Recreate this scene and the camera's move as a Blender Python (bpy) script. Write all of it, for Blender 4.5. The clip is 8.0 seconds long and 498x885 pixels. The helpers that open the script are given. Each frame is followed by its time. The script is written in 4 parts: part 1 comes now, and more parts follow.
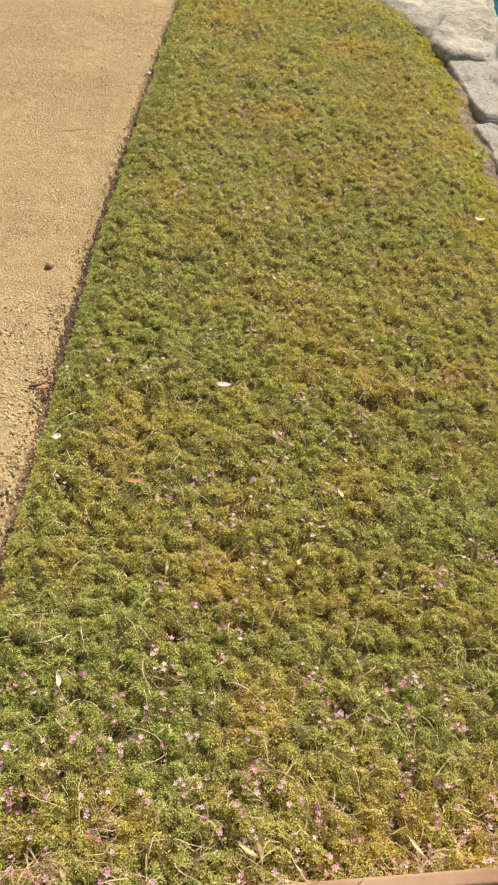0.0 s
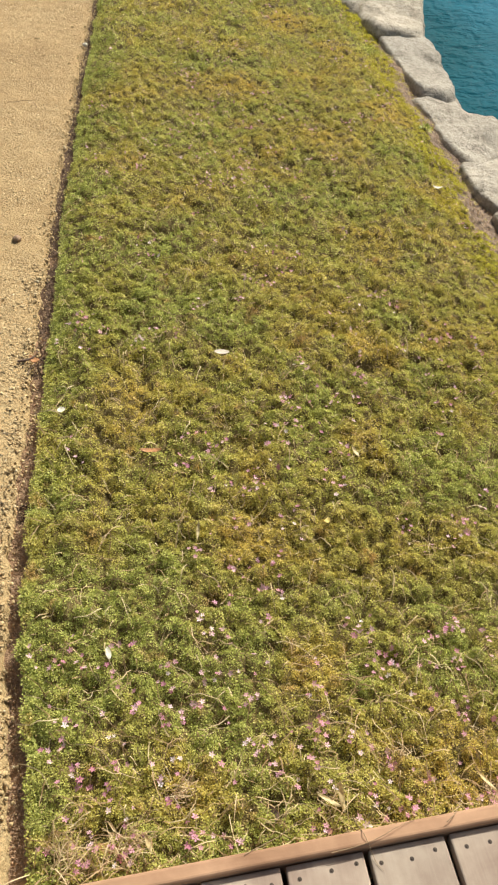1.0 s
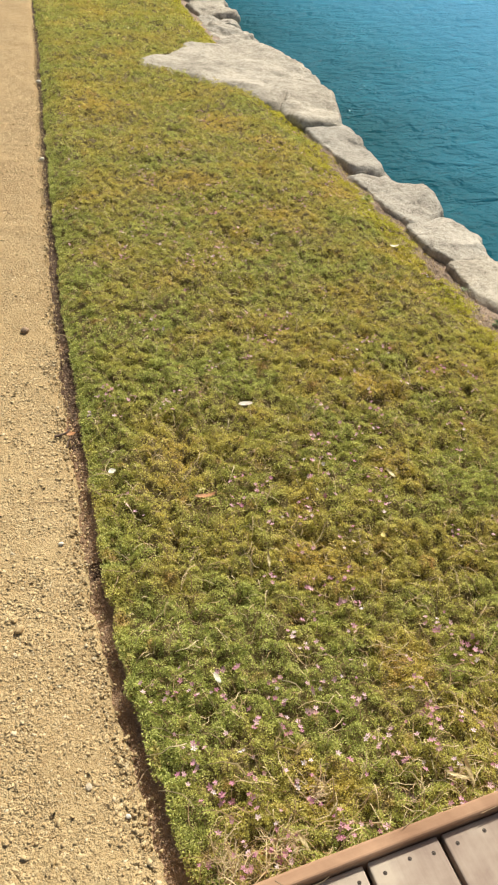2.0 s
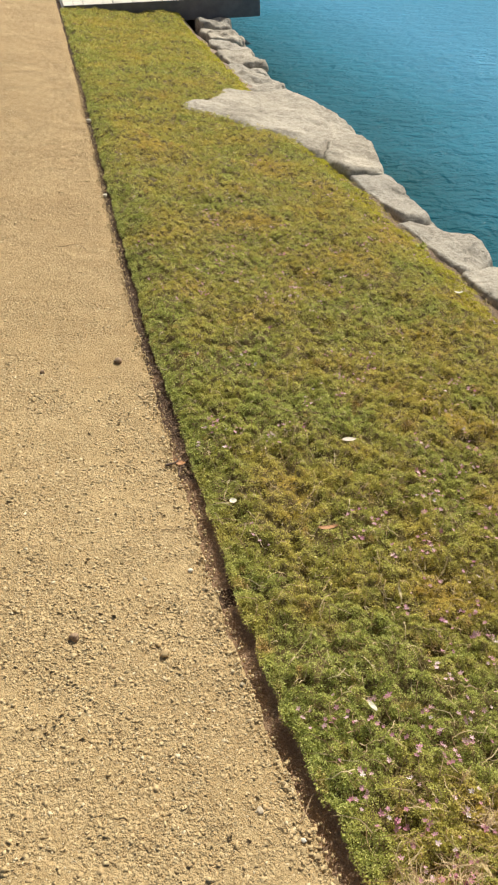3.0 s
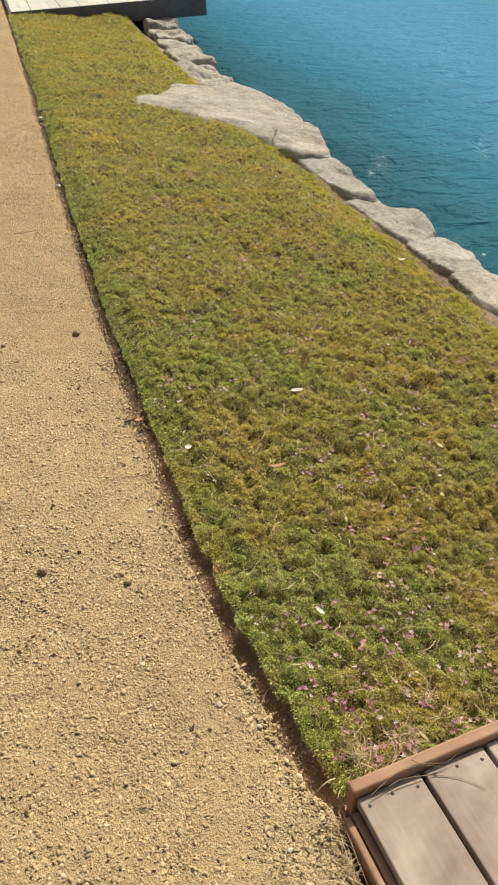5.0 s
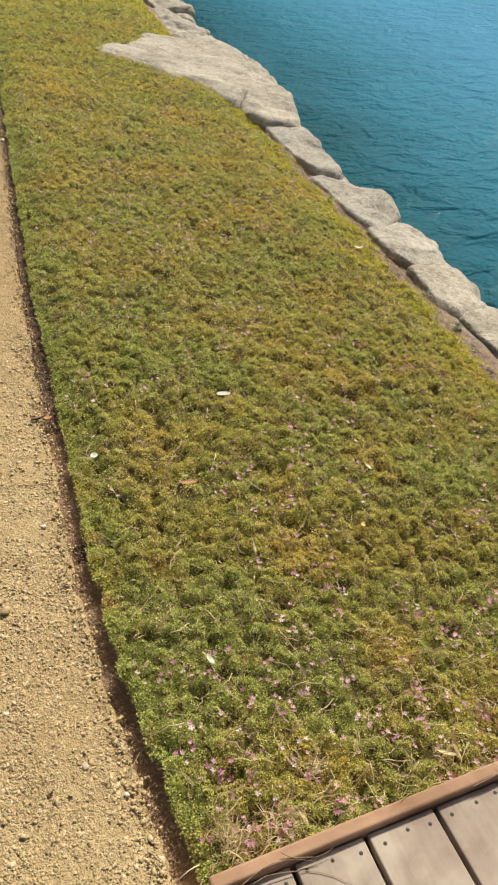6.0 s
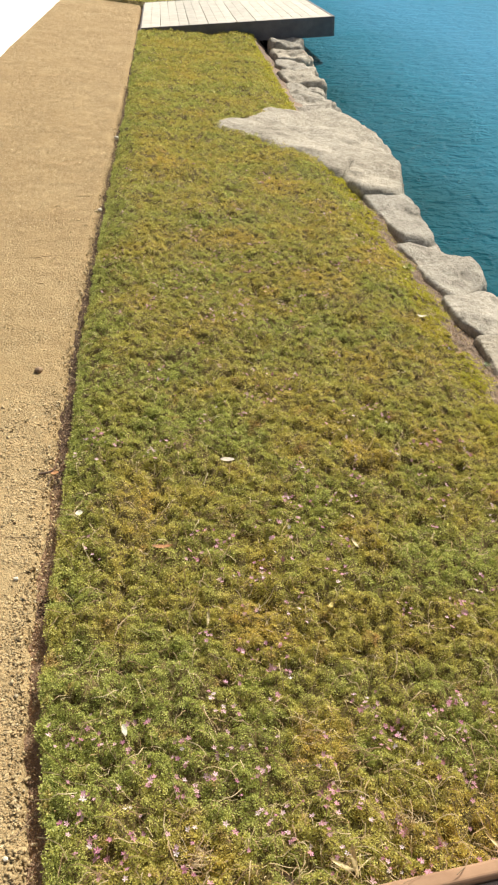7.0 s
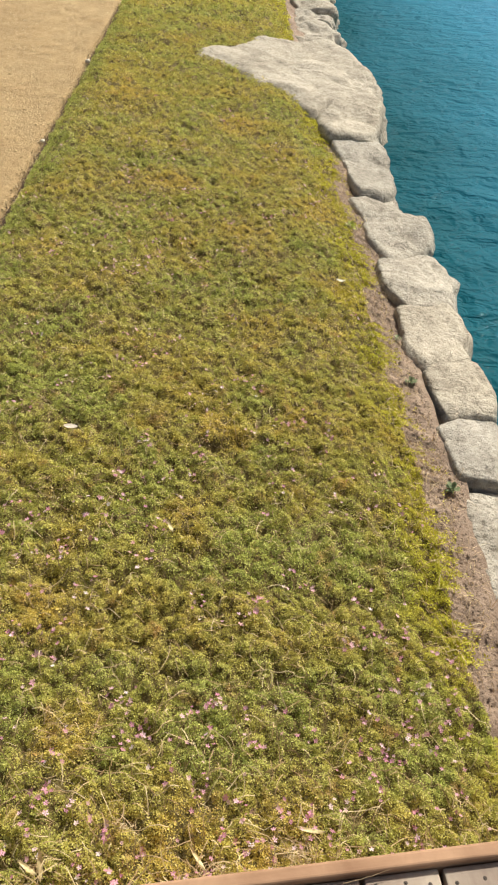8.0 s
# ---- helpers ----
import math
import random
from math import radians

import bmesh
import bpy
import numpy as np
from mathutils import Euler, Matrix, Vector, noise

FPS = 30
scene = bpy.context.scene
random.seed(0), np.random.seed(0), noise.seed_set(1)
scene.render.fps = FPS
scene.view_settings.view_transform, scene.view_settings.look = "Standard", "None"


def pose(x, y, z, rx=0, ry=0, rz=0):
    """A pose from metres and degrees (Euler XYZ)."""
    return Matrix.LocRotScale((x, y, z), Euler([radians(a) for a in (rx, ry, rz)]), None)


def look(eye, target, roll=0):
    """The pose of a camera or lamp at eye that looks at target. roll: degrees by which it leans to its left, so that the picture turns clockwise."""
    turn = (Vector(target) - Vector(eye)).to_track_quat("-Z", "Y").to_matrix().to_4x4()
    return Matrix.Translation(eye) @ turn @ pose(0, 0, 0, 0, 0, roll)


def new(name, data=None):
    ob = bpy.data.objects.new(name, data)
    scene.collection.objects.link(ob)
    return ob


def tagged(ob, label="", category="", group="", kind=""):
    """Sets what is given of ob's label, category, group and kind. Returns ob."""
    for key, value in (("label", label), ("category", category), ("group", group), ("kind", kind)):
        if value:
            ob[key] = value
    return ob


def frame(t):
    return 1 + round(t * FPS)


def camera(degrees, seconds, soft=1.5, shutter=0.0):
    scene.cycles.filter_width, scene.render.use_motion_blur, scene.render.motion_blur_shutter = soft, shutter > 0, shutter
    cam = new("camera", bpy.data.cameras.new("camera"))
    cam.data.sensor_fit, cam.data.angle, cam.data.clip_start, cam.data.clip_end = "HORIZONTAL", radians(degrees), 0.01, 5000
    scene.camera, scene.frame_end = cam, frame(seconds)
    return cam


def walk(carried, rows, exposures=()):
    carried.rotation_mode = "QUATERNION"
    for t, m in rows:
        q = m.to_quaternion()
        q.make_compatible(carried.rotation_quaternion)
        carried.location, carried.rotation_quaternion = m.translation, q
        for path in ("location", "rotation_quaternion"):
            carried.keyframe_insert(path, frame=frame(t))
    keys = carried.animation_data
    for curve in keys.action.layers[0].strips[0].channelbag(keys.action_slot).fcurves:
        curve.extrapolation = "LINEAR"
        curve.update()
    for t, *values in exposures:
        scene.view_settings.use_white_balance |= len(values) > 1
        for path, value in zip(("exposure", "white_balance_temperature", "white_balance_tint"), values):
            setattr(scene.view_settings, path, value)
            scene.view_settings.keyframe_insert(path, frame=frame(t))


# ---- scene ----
cam = camera(35.49, 8.0, soft=2.2)
PATH = [
    (0, (0.2342, 0.0131, 1.6078), (0.1041, 1.4385, 0.2084), -4.71),
    (0.5, (0.1585, -0.0396, 1.5818), (0.0827, 1.3852, 0.1787), -4.02),
    (1, (-0.0658, -0.0157, 1.5589), (0.0388, 1.3818, 0.1307), -0.83),
    (1.2, (-0.1269, -0.0045, 1.5382), (0.0223, 1.4878, 0.2124), -1.56),
    (2.3, (-0.5199, -0.2234, 1.5764), (-0.1643, 1.3406, 0.3794), -3.23),
    (2.5, (-0.6099, -0.2252, 1.5985), (-0.2532, 1.3942, 0.4780), -0.99),
    (3, (-0.8132, -0.1401, 1.5942), (-0.4620, 1.4367, 0.4140), -1.28),
    (3.5, (-0.9117, -0.1864, 1.6073), (-0.5093, 1.4337, 0.5034), 0.82),
    (4, (-0.8820, -0.3274, 1.5855), (-0.4354, 1.2432, 0.4278), -0.65),
    (5.3, (-0.7854, -0.3832, 1.5354), (-0.3797, 1.1778, 0.3514), -3.40),
    (5.5, (-0.7657, -0.3290, 1.5501), (-0.3485, 1.1845, 0.3093), -1.67),
    (6, (-0.5615, -0.1794, 1.5492), (-0.0967, 1.3038, 0.2885), 1.67),
    (6.5, (-0.3809, -0.1521, 1.5371), (-0.1013, 1.3952, 0.3001), -2.99),
    (7, (-0.0699, -0.2380, 1.5584), (0.0395, 1.4041, 0.4199), -3.03),
    (7.5, (0.2624, -0.1806, 1.4863), (0.2993, 1.4097, 0.2721), -3.96),
    (7.7, (0.3900, -0.1240, 1.4900), (0.5040, 1.3770, 0.1740), 1.40),
    (8, (0.5440, -0.1190, 1.5990), (0.5740, 1.4230, 0.3250), -0.40),
]
walk(cam, [(t, look(eye, target, roll)) for t, eye, target, roll in PATH],
     [(0, 0.18), (1, 0.22), (2.5, 0.20), (3, 0.08), (3.5, 0.09), (4, 0.02), (5.5, -0.05), (6.5, 0.13), (7, 0.18), (8, 0.19)])

# world, sun and exposure
SUN_AZ, SUN_EL = radians(38.0), radians(44.0)
world = bpy.data.worlds.new("world")
scene.world = world
world.use_nodes = True
wn = world.node_tree
sky = wn.nodes.new("ShaderNodeTexSky")
sky.sky_type, sky.sun_disc = "NISHITA", False
sky.sun_elevation, sky.sun_rotation = SUN_EL, SUN_AZ
sky.air_density, sky.dust_density, sky.ozone_density = 0.7, 4.0, 0.4
haze = wn.nodes.new("ShaderNodeMix")
haze.data_type, haze.blend_type = "RGBA", "MULTIPLY"
haze.inputs[0].default_value, haze.inputs[7].default_value = 1.0, (1.0, 0.92, 0.78, 1.0)
wn.links.new(sky.outputs[0], haze.inputs[6])
wn.links.new(haze.outputs[2], wn.nodes["Background"].inputs[0])
wn.nodes["Background"].inputs[1].default_value = 0.11
sun_dir = Vector((math.sin(SUN_AZ) * math.cos(SUN_EL), math.cos(SUN_AZ) * math.cos(SUN_EL), math.sin(SUN_EL)))
sun = new("sun", bpy.data.lights.new("sun", "SUN"))
sun.data.energy, sun.data.angle, sun.data.color = 5.0, radians(0.53), (1.0, 0.98, 0.88)
sun.matrix_world = look(sun_dir * 50, (0, 0, 0))


# ---- materials ----
def node_material(name):
    m = bpy.data.materials.new(name)
    m.use_nodes = True
    nt = m.node_tree
    return m, nt, nt.nodes["Principled BSDF"]


def coords(nt, scale=(1, 1, 1), turn=(0, 0, 0)):
    g = nt.nodes.new("ShaderNodeNewGeometry")
    mp = nt.nodes.new("ShaderNodeMapping")
    mp.inputs["Scale"].default_value = scale
    mp.inputs["Rotation"].default_value = turn
    nt.links.new(g.outputs["Position"], mp.inputs["Vector"])
    return mp.outputs[0]


def noise_node(nt, vec, scale, detail=4.0, rough=0.55, distort=0.0):
    n = nt.nodes.new("ShaderNodeTexNoise")
    n.inputs["Scale"].default_value, n.inputs["Detail"].default_value = scale, detail
    n.inputs["Roughness"].default_value, n.inputs["Distortion"].default_value = rough, distort
    nt.links.new(vec, n.inputs["Vector"])
    return n.outputs["Fac"]


def ramp(nt, fac, stops):
    r = nt.nodes.new("ShaderNodeValToRGB")
    el = r.color_ramp.elements
    while len(el) < len(stops):
        el.new(0.5)
    for e, (p, c) in zip(el, stops):
        e.position, e.color = p, (*c, 1.0)
    nt.links.new(fac, r.inputs[0])
    return r.outputs[0]


def mixed(nt, fac, a, b, how="MIX"):
    m = nt.nodes.new("ShaderNodeMix")
    m.data_type, m.blend_type = "RGBA", how
    for sock, v in ((m.inputs[0], fac), (m.inputs[6], a), (m.inputs[7], b)):
        if isinstance(v, (int, float)):
            sock.default_value = v
        elif isinstance(v, tuple):
            sock.default_value = (*v, 1.0)
        else:
            nt.links.new(v, sock)
    return m.outputs[2]


def maths(nt, op, a, b=0.0):
    m = nt.nodes.new("ShaderNodeMath")
    m.operation = op
    for sock, v in ((m.inputs[0], a), (m.inputs[1], b)):
        if isinstance(v, (int, float)):
            sock.default_value = v
        else:
            nt.links.new(v, sock)
    return m.outputs[0]


def bump(nt, bsdf, height, strength, distance):
    b = nt.nodes.new("ShaderNodeBump")
    b.inputs["Strength"].default_value, b.inputs["Distance"].default_value = strength, distance
    nt.links.new(height, b.inputs["Height"])
    nt.links.new(b.outputs[0], bsdf.inputs["Normal"])
    return b


def island(nt):
    return nt.nodes.new("ShaderNodeNewGeometry").outputs["Random Per Island"]


def object_random(nt):
    return nt.nodes.new("ShaderNodeObjectInfo").outputs["Random"]


def leafy(name, greens, yellows, reds, rough=0.65, through_light=0.36):
    """Small living leaves: the lawn's own dryness decides how yellow, with drift from leaf to leaf."""
    m, nt, b = node_material(name)
    v = coords(nt)
    sprig = nt.nodes.new("ShaderNodeAttribute")
    sprig.attribute_name = "tone"
    own = maths(nt, "ADD", maths(nt, "MULTIPLY", island(nt), 0.08), maths(nt, "MULTIPLY", sprig.outputs["Fac"], 0.42))
    own = maths(nt, "ADD", own, maths(nt, "MULTIPLY", noise_node(nt, v, 62, 3.0, 0.6), 0.50))
    green, yellow, red = ramp(nt, own, greens), ramp(nt, own, yellows), ramp(nt, own, reds)
    dry = nt.nodes.new("ShaderNodeAttribute")
    dry.attribute_name = "dry"
    col = mixed(nt, dry.outputs["Fac"], green, yellow)
    f2 = nt.nodes.new("ShaderNodeMapRange")
    f2.inputs[1].default_value, f2.inputs[2].default_value, f2.inputs[4].default_value = 0.60, 0.74, 0.8
    nt.links.new(maths(nt, "ADD", noise_node(nt, v, 13.0, 3.0), maths(nt, "MULTIPLY", maths(nt, "SUBTRACT", own, 0.5), 0.25)), f2.inputs[0])
    col = mixed(nt, f2.outputs[0], col, red)
    # the fringe along the stones is a clear lime yellow
    lime = nt.nodes.new("ShaderNodeAttribute")
    lime.attribute_name = "lime"
    col = mixed(nt, lime.outputs["Fac"], col, ramp(nt, own, [(0.25, (0.40, 0.36, 0.035)), (0.5, (0.60, 0.555, 0.055)), (0.75, (0.74, 0.69, 0.11))]))
    nt.links.new(col, b.inputs["Base Color"])
    b.inputs["Roughness"].default_value = rough
    b.inputs["Specular IOR Level"].default_value = 0.2
    tr = nt.nodes.new("ShaderNodeBsdfTranslucent")
    nt.links.new(col, tr.inputs[0])
    mx = nt.nodes.new("ShaderNodeMixShader")
    mx.inputs[0].default_value = through_light
    nt.links.new(b.outputs[0], mx.inputs[1])
    nt.links.new(tr.outputs[0], mx.inputs[2])
    nt.links.new(mx.outputs[0], nt.nodes["Material Output"].inputs[0])
    return m


LEAF = leafy("lawn_leaf",
             [(0.28, (0.21, 0.245, 0.055)), (0.5, (0.485, 0.51, 0.125)), (0.72, (0.67, 0.68, 0.23))],
             [(0.28, (0.39, 0.295, 0.058)), (0.5, (0.70, 0.55, 0.125)), (0.72, (0.81, 0.66, 0.22))],
             [(0.28, (0.33, 0.17, 0.06)), (0.5, (0.53, 0.30, 0.11)), (0.72, (0.68, 0.46, 0.21))])


def grainy(name, stops, scale, fine, rough=0.9, bump_mm=2.0, coarse=1.2, spec=0.3):
    """Earth, sand and similar: broad drift, middle mottling and fine grain."""
    m, nt, b = node_material(name)
    v = coords(nt)
    a = noise_node(nt, v, coarse, 4.0)
    c = noise_node(nt, v, scale, 6.0, 0.65)
    d = noise_node(nt, v, fine, 3.0, 0.7)
    mix_at = maths(nt, "ADD", maths(nt, "ADD", maths(nt, "MULTIPLY", a, 0.35), maths(nt, "MULTIPLY", c, 0.35)), maths(nt, "MULTIPLY", d, 0.3))
    nt.links.new(ramp(nt, mix_at, stops), b.inputs["Base Color"])
    b.inputs["Roughness"].default_value, b.inputs["Specular IOR Level"].default_value = rough, spec
    bump(nt, b, maths(nt, "ADD", c, d), 0.9, bump_mm / 1000)
    return m


SOIL = grainy("dark_soil", [(0.3, (0.22, 0.14, 0.083)), (0.5, (0.34, 0.22, 0.135)), (0.7, (0.46, 0.32, 0.205))], 18, 160, bump_mm=6)
THATCH = grainy("lawn_thatch", [(0.3, (0.07, 0.052, 0.018)), (0.5, (0.14, 0.105, 0.036)), (0.7, (0.25, 0.19, 0.07))], 25, 220, bump_mm=6)


def sand_material():
    """Compacted sand with small stones trodden into it, thick in some places and worn smooth in others."""
    m, nt, b = node_material("compacted_sand")
    v = coords(nt)
    broad, mid, fine = noise_node(nt, v, 1.6, 4.0), noise_node(nt, v, 15, 5.0, 0.65), noise_node(nt, v, 300, 3.0, 0.7)
    lumps = []
    for scale in (95.0, 210.0):
        vor = nt.nodes.new("ShaderNodeTexVoronoi")
        vor.inputs["Scale"].default_value = scale
        nt.links.new(v, vor.inputs["Vector"])
        lumps.append((vor.outputs["Distance"], vor.outputs["Color"]))
    worn = nt.nodes.new("ShaderNodeMapRange")
    worn.inputs[1].default_value, worn.inputs[2].default_value, worn.inputs[3].default_value = 0.36, 0.60, 0.15
    nt.links.new(noise_node(nt, v, 5.5, 4.0, 0.6), worn.inputs[0])
    at = maths(nt, "ADD", maths(nt, "ADD", maths(nt, "MULTIPLY", broad, 0.30), maths(nt, "MULTIPLY", mid, 0.32)), maths(nt, "MULTIPLY", fine, 0.38))
    col = ramp(nt, at, [(0.37, (0.31, 0.21, 0.10)), (0.5, (0.43, 0.31, 0.155)), (0.63, (0.56, 0.43, 0.235))])
    grey = nt.nodes.new("ShaderNodeSeparateColor")
    nt.links.new(lumps[0][1], grey.inputs[0])
    tone = ramp(nt, grey.outputs[0], [(0.0, (0.31, 0.21, 0.10)), (0.5, (0.45, 0.33, 0.17)), (1.0, (0.60, 0.47, 0.27))])
    col = mixed(nt, maths(nt, "MULTIPLY", worn.outputs[0], 0.45), col, tone)
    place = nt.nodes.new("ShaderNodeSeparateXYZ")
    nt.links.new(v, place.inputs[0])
    # the sand is toned darker with distance along the path
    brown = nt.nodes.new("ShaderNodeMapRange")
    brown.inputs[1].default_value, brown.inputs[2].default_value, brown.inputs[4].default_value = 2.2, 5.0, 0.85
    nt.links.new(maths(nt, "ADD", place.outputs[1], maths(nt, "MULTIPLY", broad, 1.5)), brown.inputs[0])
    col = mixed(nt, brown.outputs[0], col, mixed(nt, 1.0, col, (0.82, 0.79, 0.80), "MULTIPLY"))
    nt.links.new(col, b.inputs["Base Color"])
    b.inputs["Roughness"].default_value, b.inputs["Specular IOR Level"].default_value = 0.95, 0.2
    h = maths(nt, "ADD", maths(nt, "MULTIPLY", lumps[0][0], -1.0), maths(nt, "MULTIPLY", lumps[1][0], -0.5))
    h = maths(nt, "ADD", maths(nt, "MULTIPLY", h, worn.outputs[0]), maths(nt, "ADD", maths(nt, "MULTIPLY", mid, 0.7), maths(nt, "MULTIPLY", fine, 0.55)))
    bump(nt, b, h, 1.0, 0.007)
    return m


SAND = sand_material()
# the gap's soil toned darker: its shade is put into the colour
SHADED_GAP = grainy("gap_shade_soil", [(0.3, (0.07, 0.043, 0.028)), (0.5, (0.12, 0.076, 0.05)), (0.7, (0.20, 0.13, 0.085))], 18, 160, bump_mm=6)
BANK = grainy("bank_earth", [(0.3, (0.12, 0.082, 0.058)), (0.5, (0.25, 0.18, 0.13)), (0.7, (0.43, 0.33, 0.25))], 16, 140, bump_mm=5)
WHITE_PAVE = grainy("white_paving", [(0.3, (0.78, 0.76, 0.70)), (0.7, (0.90, 0.88, 0.82))], 6, 120, bump_mm=1)


def gravel_material():
    m, nt, b = node_material("gravel_stone")
    own = island(nt)
    v = coords(nt)
    base = ramp(nt, own, [(0.0, (0.29, 0.19, 0.095)), (0.2, (0.42, 0.30, 0.15)), (0.6, (0.52, 0.39, 0.20)), (0.92, (0.62, 0.485, 0.275)), (1.0, (0.82, 0.73, 0.53))])
    speck = noise_node(nt, v, 420, 3.0, 0.7)
    nt.links.new(mixed(nt, 0.55, base, ramp(nt, speck, [(0.3, (0.33, 0.23, 0.11)), (0.7, (0.56, 0.42, 0.22))])), b.inputs["Base Color"])
    b.inputs["Roughness"].default_value = 0.85
    bump(nt, b, speck, 0.5, 0.001)
    return m


GRAVEL = gravel_material()


def stone_material(name, low, mid, high, scale=1.0):
    m, nt, b = node_material(name)
    v = coords(nt)
    flat = coords(nt, (1, 1, 3.5))
    broad = noise_node(nt, v, 2.2 * scale, 5.0, 0.6, 0.4)
    strata = noise_node(nt, flat, 7.0 * scale, 6.0, 0.65, 0.3)
    grit = noise_node(nt, v, 34.0 * scale, 7.0, 0.75)
    vor = nt.nodes.new("ShaderNodeTexVoronoi")
    vor.inputs["Scale"].default_value = 38.0 * scale
    nt.links.new(v, vor.inputs["Vector"])
    pits = nt.nodes.new("ShaderNodeMapRange")
    pits.inputs[1].default_value, pits.inputs[2].default_value = 0.08, 0.3
    nt.links.new(vor.outputs["Distance"], pits.inputs[0])
    f = maths(nt, "ADD", maths(nt, "ADD", maths(nt, "MULTIPLY", broad, 0.33), maths(nt, "MULTIPLY", strata, 0.15)), maths(nt, "MULTIPLY", grit, 0.52))
    col = ramp(nt, f, [(0.38, low), (0.5, mid), (0.61, high)])
    stain = nt.nodes.new("ShaderNodeMapRange")
    stain.inputs[1].default_value, stain.inputs[2].default_value, stain.inputs[4].default_value = 0.54, 0.70, 0.75
    nt.links.new(noise_node(nt, v, 5.0 * scale, 5.0, 0.65), stain.inputs[0])
    col = mixed(nt, stain.outputs[0], col, low)
    crack = nt.nodes.new("ShaderNodeTexVoronoi")
    crack.feature = "DISTANCE_TO_EDGE"
    crack.inputs["Scale"].default_value = 3.6 * scale
    wob = nt.nodes.new("ShaderNodeVectorMath")
    wob.operation = "MULTIPLY_ADD"
    wav = nt.nodes.new("ShaderNodeTexNoise")
    wav.inputs["Scale"].default_value = 9.0 * scale
    nt.links.new(v, wav.inputs["Vector"])
    nt.links.new(wav.outputs["Color"], wob.inputs[0])
    wob.inputs[1].default_value = (0.16 / scale, 0.16 / scale, 0.16 / scale)
    nt.links.new(v, wob.inputs[2])
    nt.links.new(wob.outputs[0], crack.inputs["Vector"])
    split = nt.nodes.new("ShaderNodeMapRange")
    split.inputs[1].default_value, split.inputs[2].default_value = 0.004, 0.03
    nt.links.new(crack.outputs["Distance"], split.inputs[0])
    hole = nt.nodes.new("ShaderNodeMapRange")
    hole.inputs[1].default_value, hole.inputs[2].default_value, hole.inputs[3].default_value, hole.inputs[4].default_value = 0.32, 0.44, 0.16, 0.0
    nt.links.new(grit, hole.inputs[0])
    # pits and cracks are darkened in the colour too, not only by their depth
    col = mixed(nt, hole.outputs[0], col, tuple(c * 0.6 for c in low))
    col = mixed(nt, maths(nt, "MULTIPLY", maths(nt, "SUBTRACT", 1.0, split.outputs[0]), 0.18), col, tuple(c * 0.6 for c in low))
    tint = ramp(nt, object_random(nt), [(0.0, (0.90, 0.89, 0.88)), (0.5, (1.0, 0.98, 0.95)), (1.0, (1.08, 1.03, 0.95))])
    nt.links.new(mixed(nt, 1.0, col, tint, "MULTIPLY"), b.inputs["Base Color"])
    b.inputs["Roughness"].default_value = 0.92
    b.inputs["Specular IOR Level"].default_value = 0.25
    fine = noise_node(nt, v, 95.0 * scale, 4.0, 0.7)
    sunk = maths(nt, "MULTIPLY", hole.outputs[0], -0.75)
    h = maths(nt, "ADD", maths(nt, "ADD", maths(nt, "MULTIPLY", strata, 0.04), maths(nt, "MULTIPLY", grit, 0.28)), maths(nt, "MULTIPLY", pits.outputs[0], 0.22))
    h = maths(nt, "ADD", maths(nt, "ADD", maths(nt, "ADD", h, sunk), maths(nt, "MULTIPLY", fine, 0.40)), maths(nt, "MULTIPLY", split.outputs[0], 0.10))
    bump(nt, b, h, 1.0 if scale < 2 else 0.5, 0.018 / scale)
    return m


STONE = stone_material("limestone", (0.22, 0.198, 0.162), (0.40, 0.37, 0.315), (0.54, 0.505, 0.44))
PEBBLE = stone_material("pebble_stone", (0.32, 0.22, 0.11), (0.52, 0.38, 0.20), (0.64, 0.50, 0.30), 8.0)
PEBBLE_DARK = stone_material("brown_pebble", (0.21, 0.14, 0.09), (0.33, 0.23, 0.15), (0.43, 0.31, 0.21), 8.0)
PEBBLE_GREY = stone_material("grey_pebble", (0.36, 0.30, 0.21), (0.56, 0.47, 0.34), (0.66, 0.58, 0.44), 8.0)
PEBBLE_WHITE = stone_material("white_pebble", (0.60, 0.55, 0.44), (0.78, 0.73, 0.62), (0.85, 0.82, 0.74), 8.0)


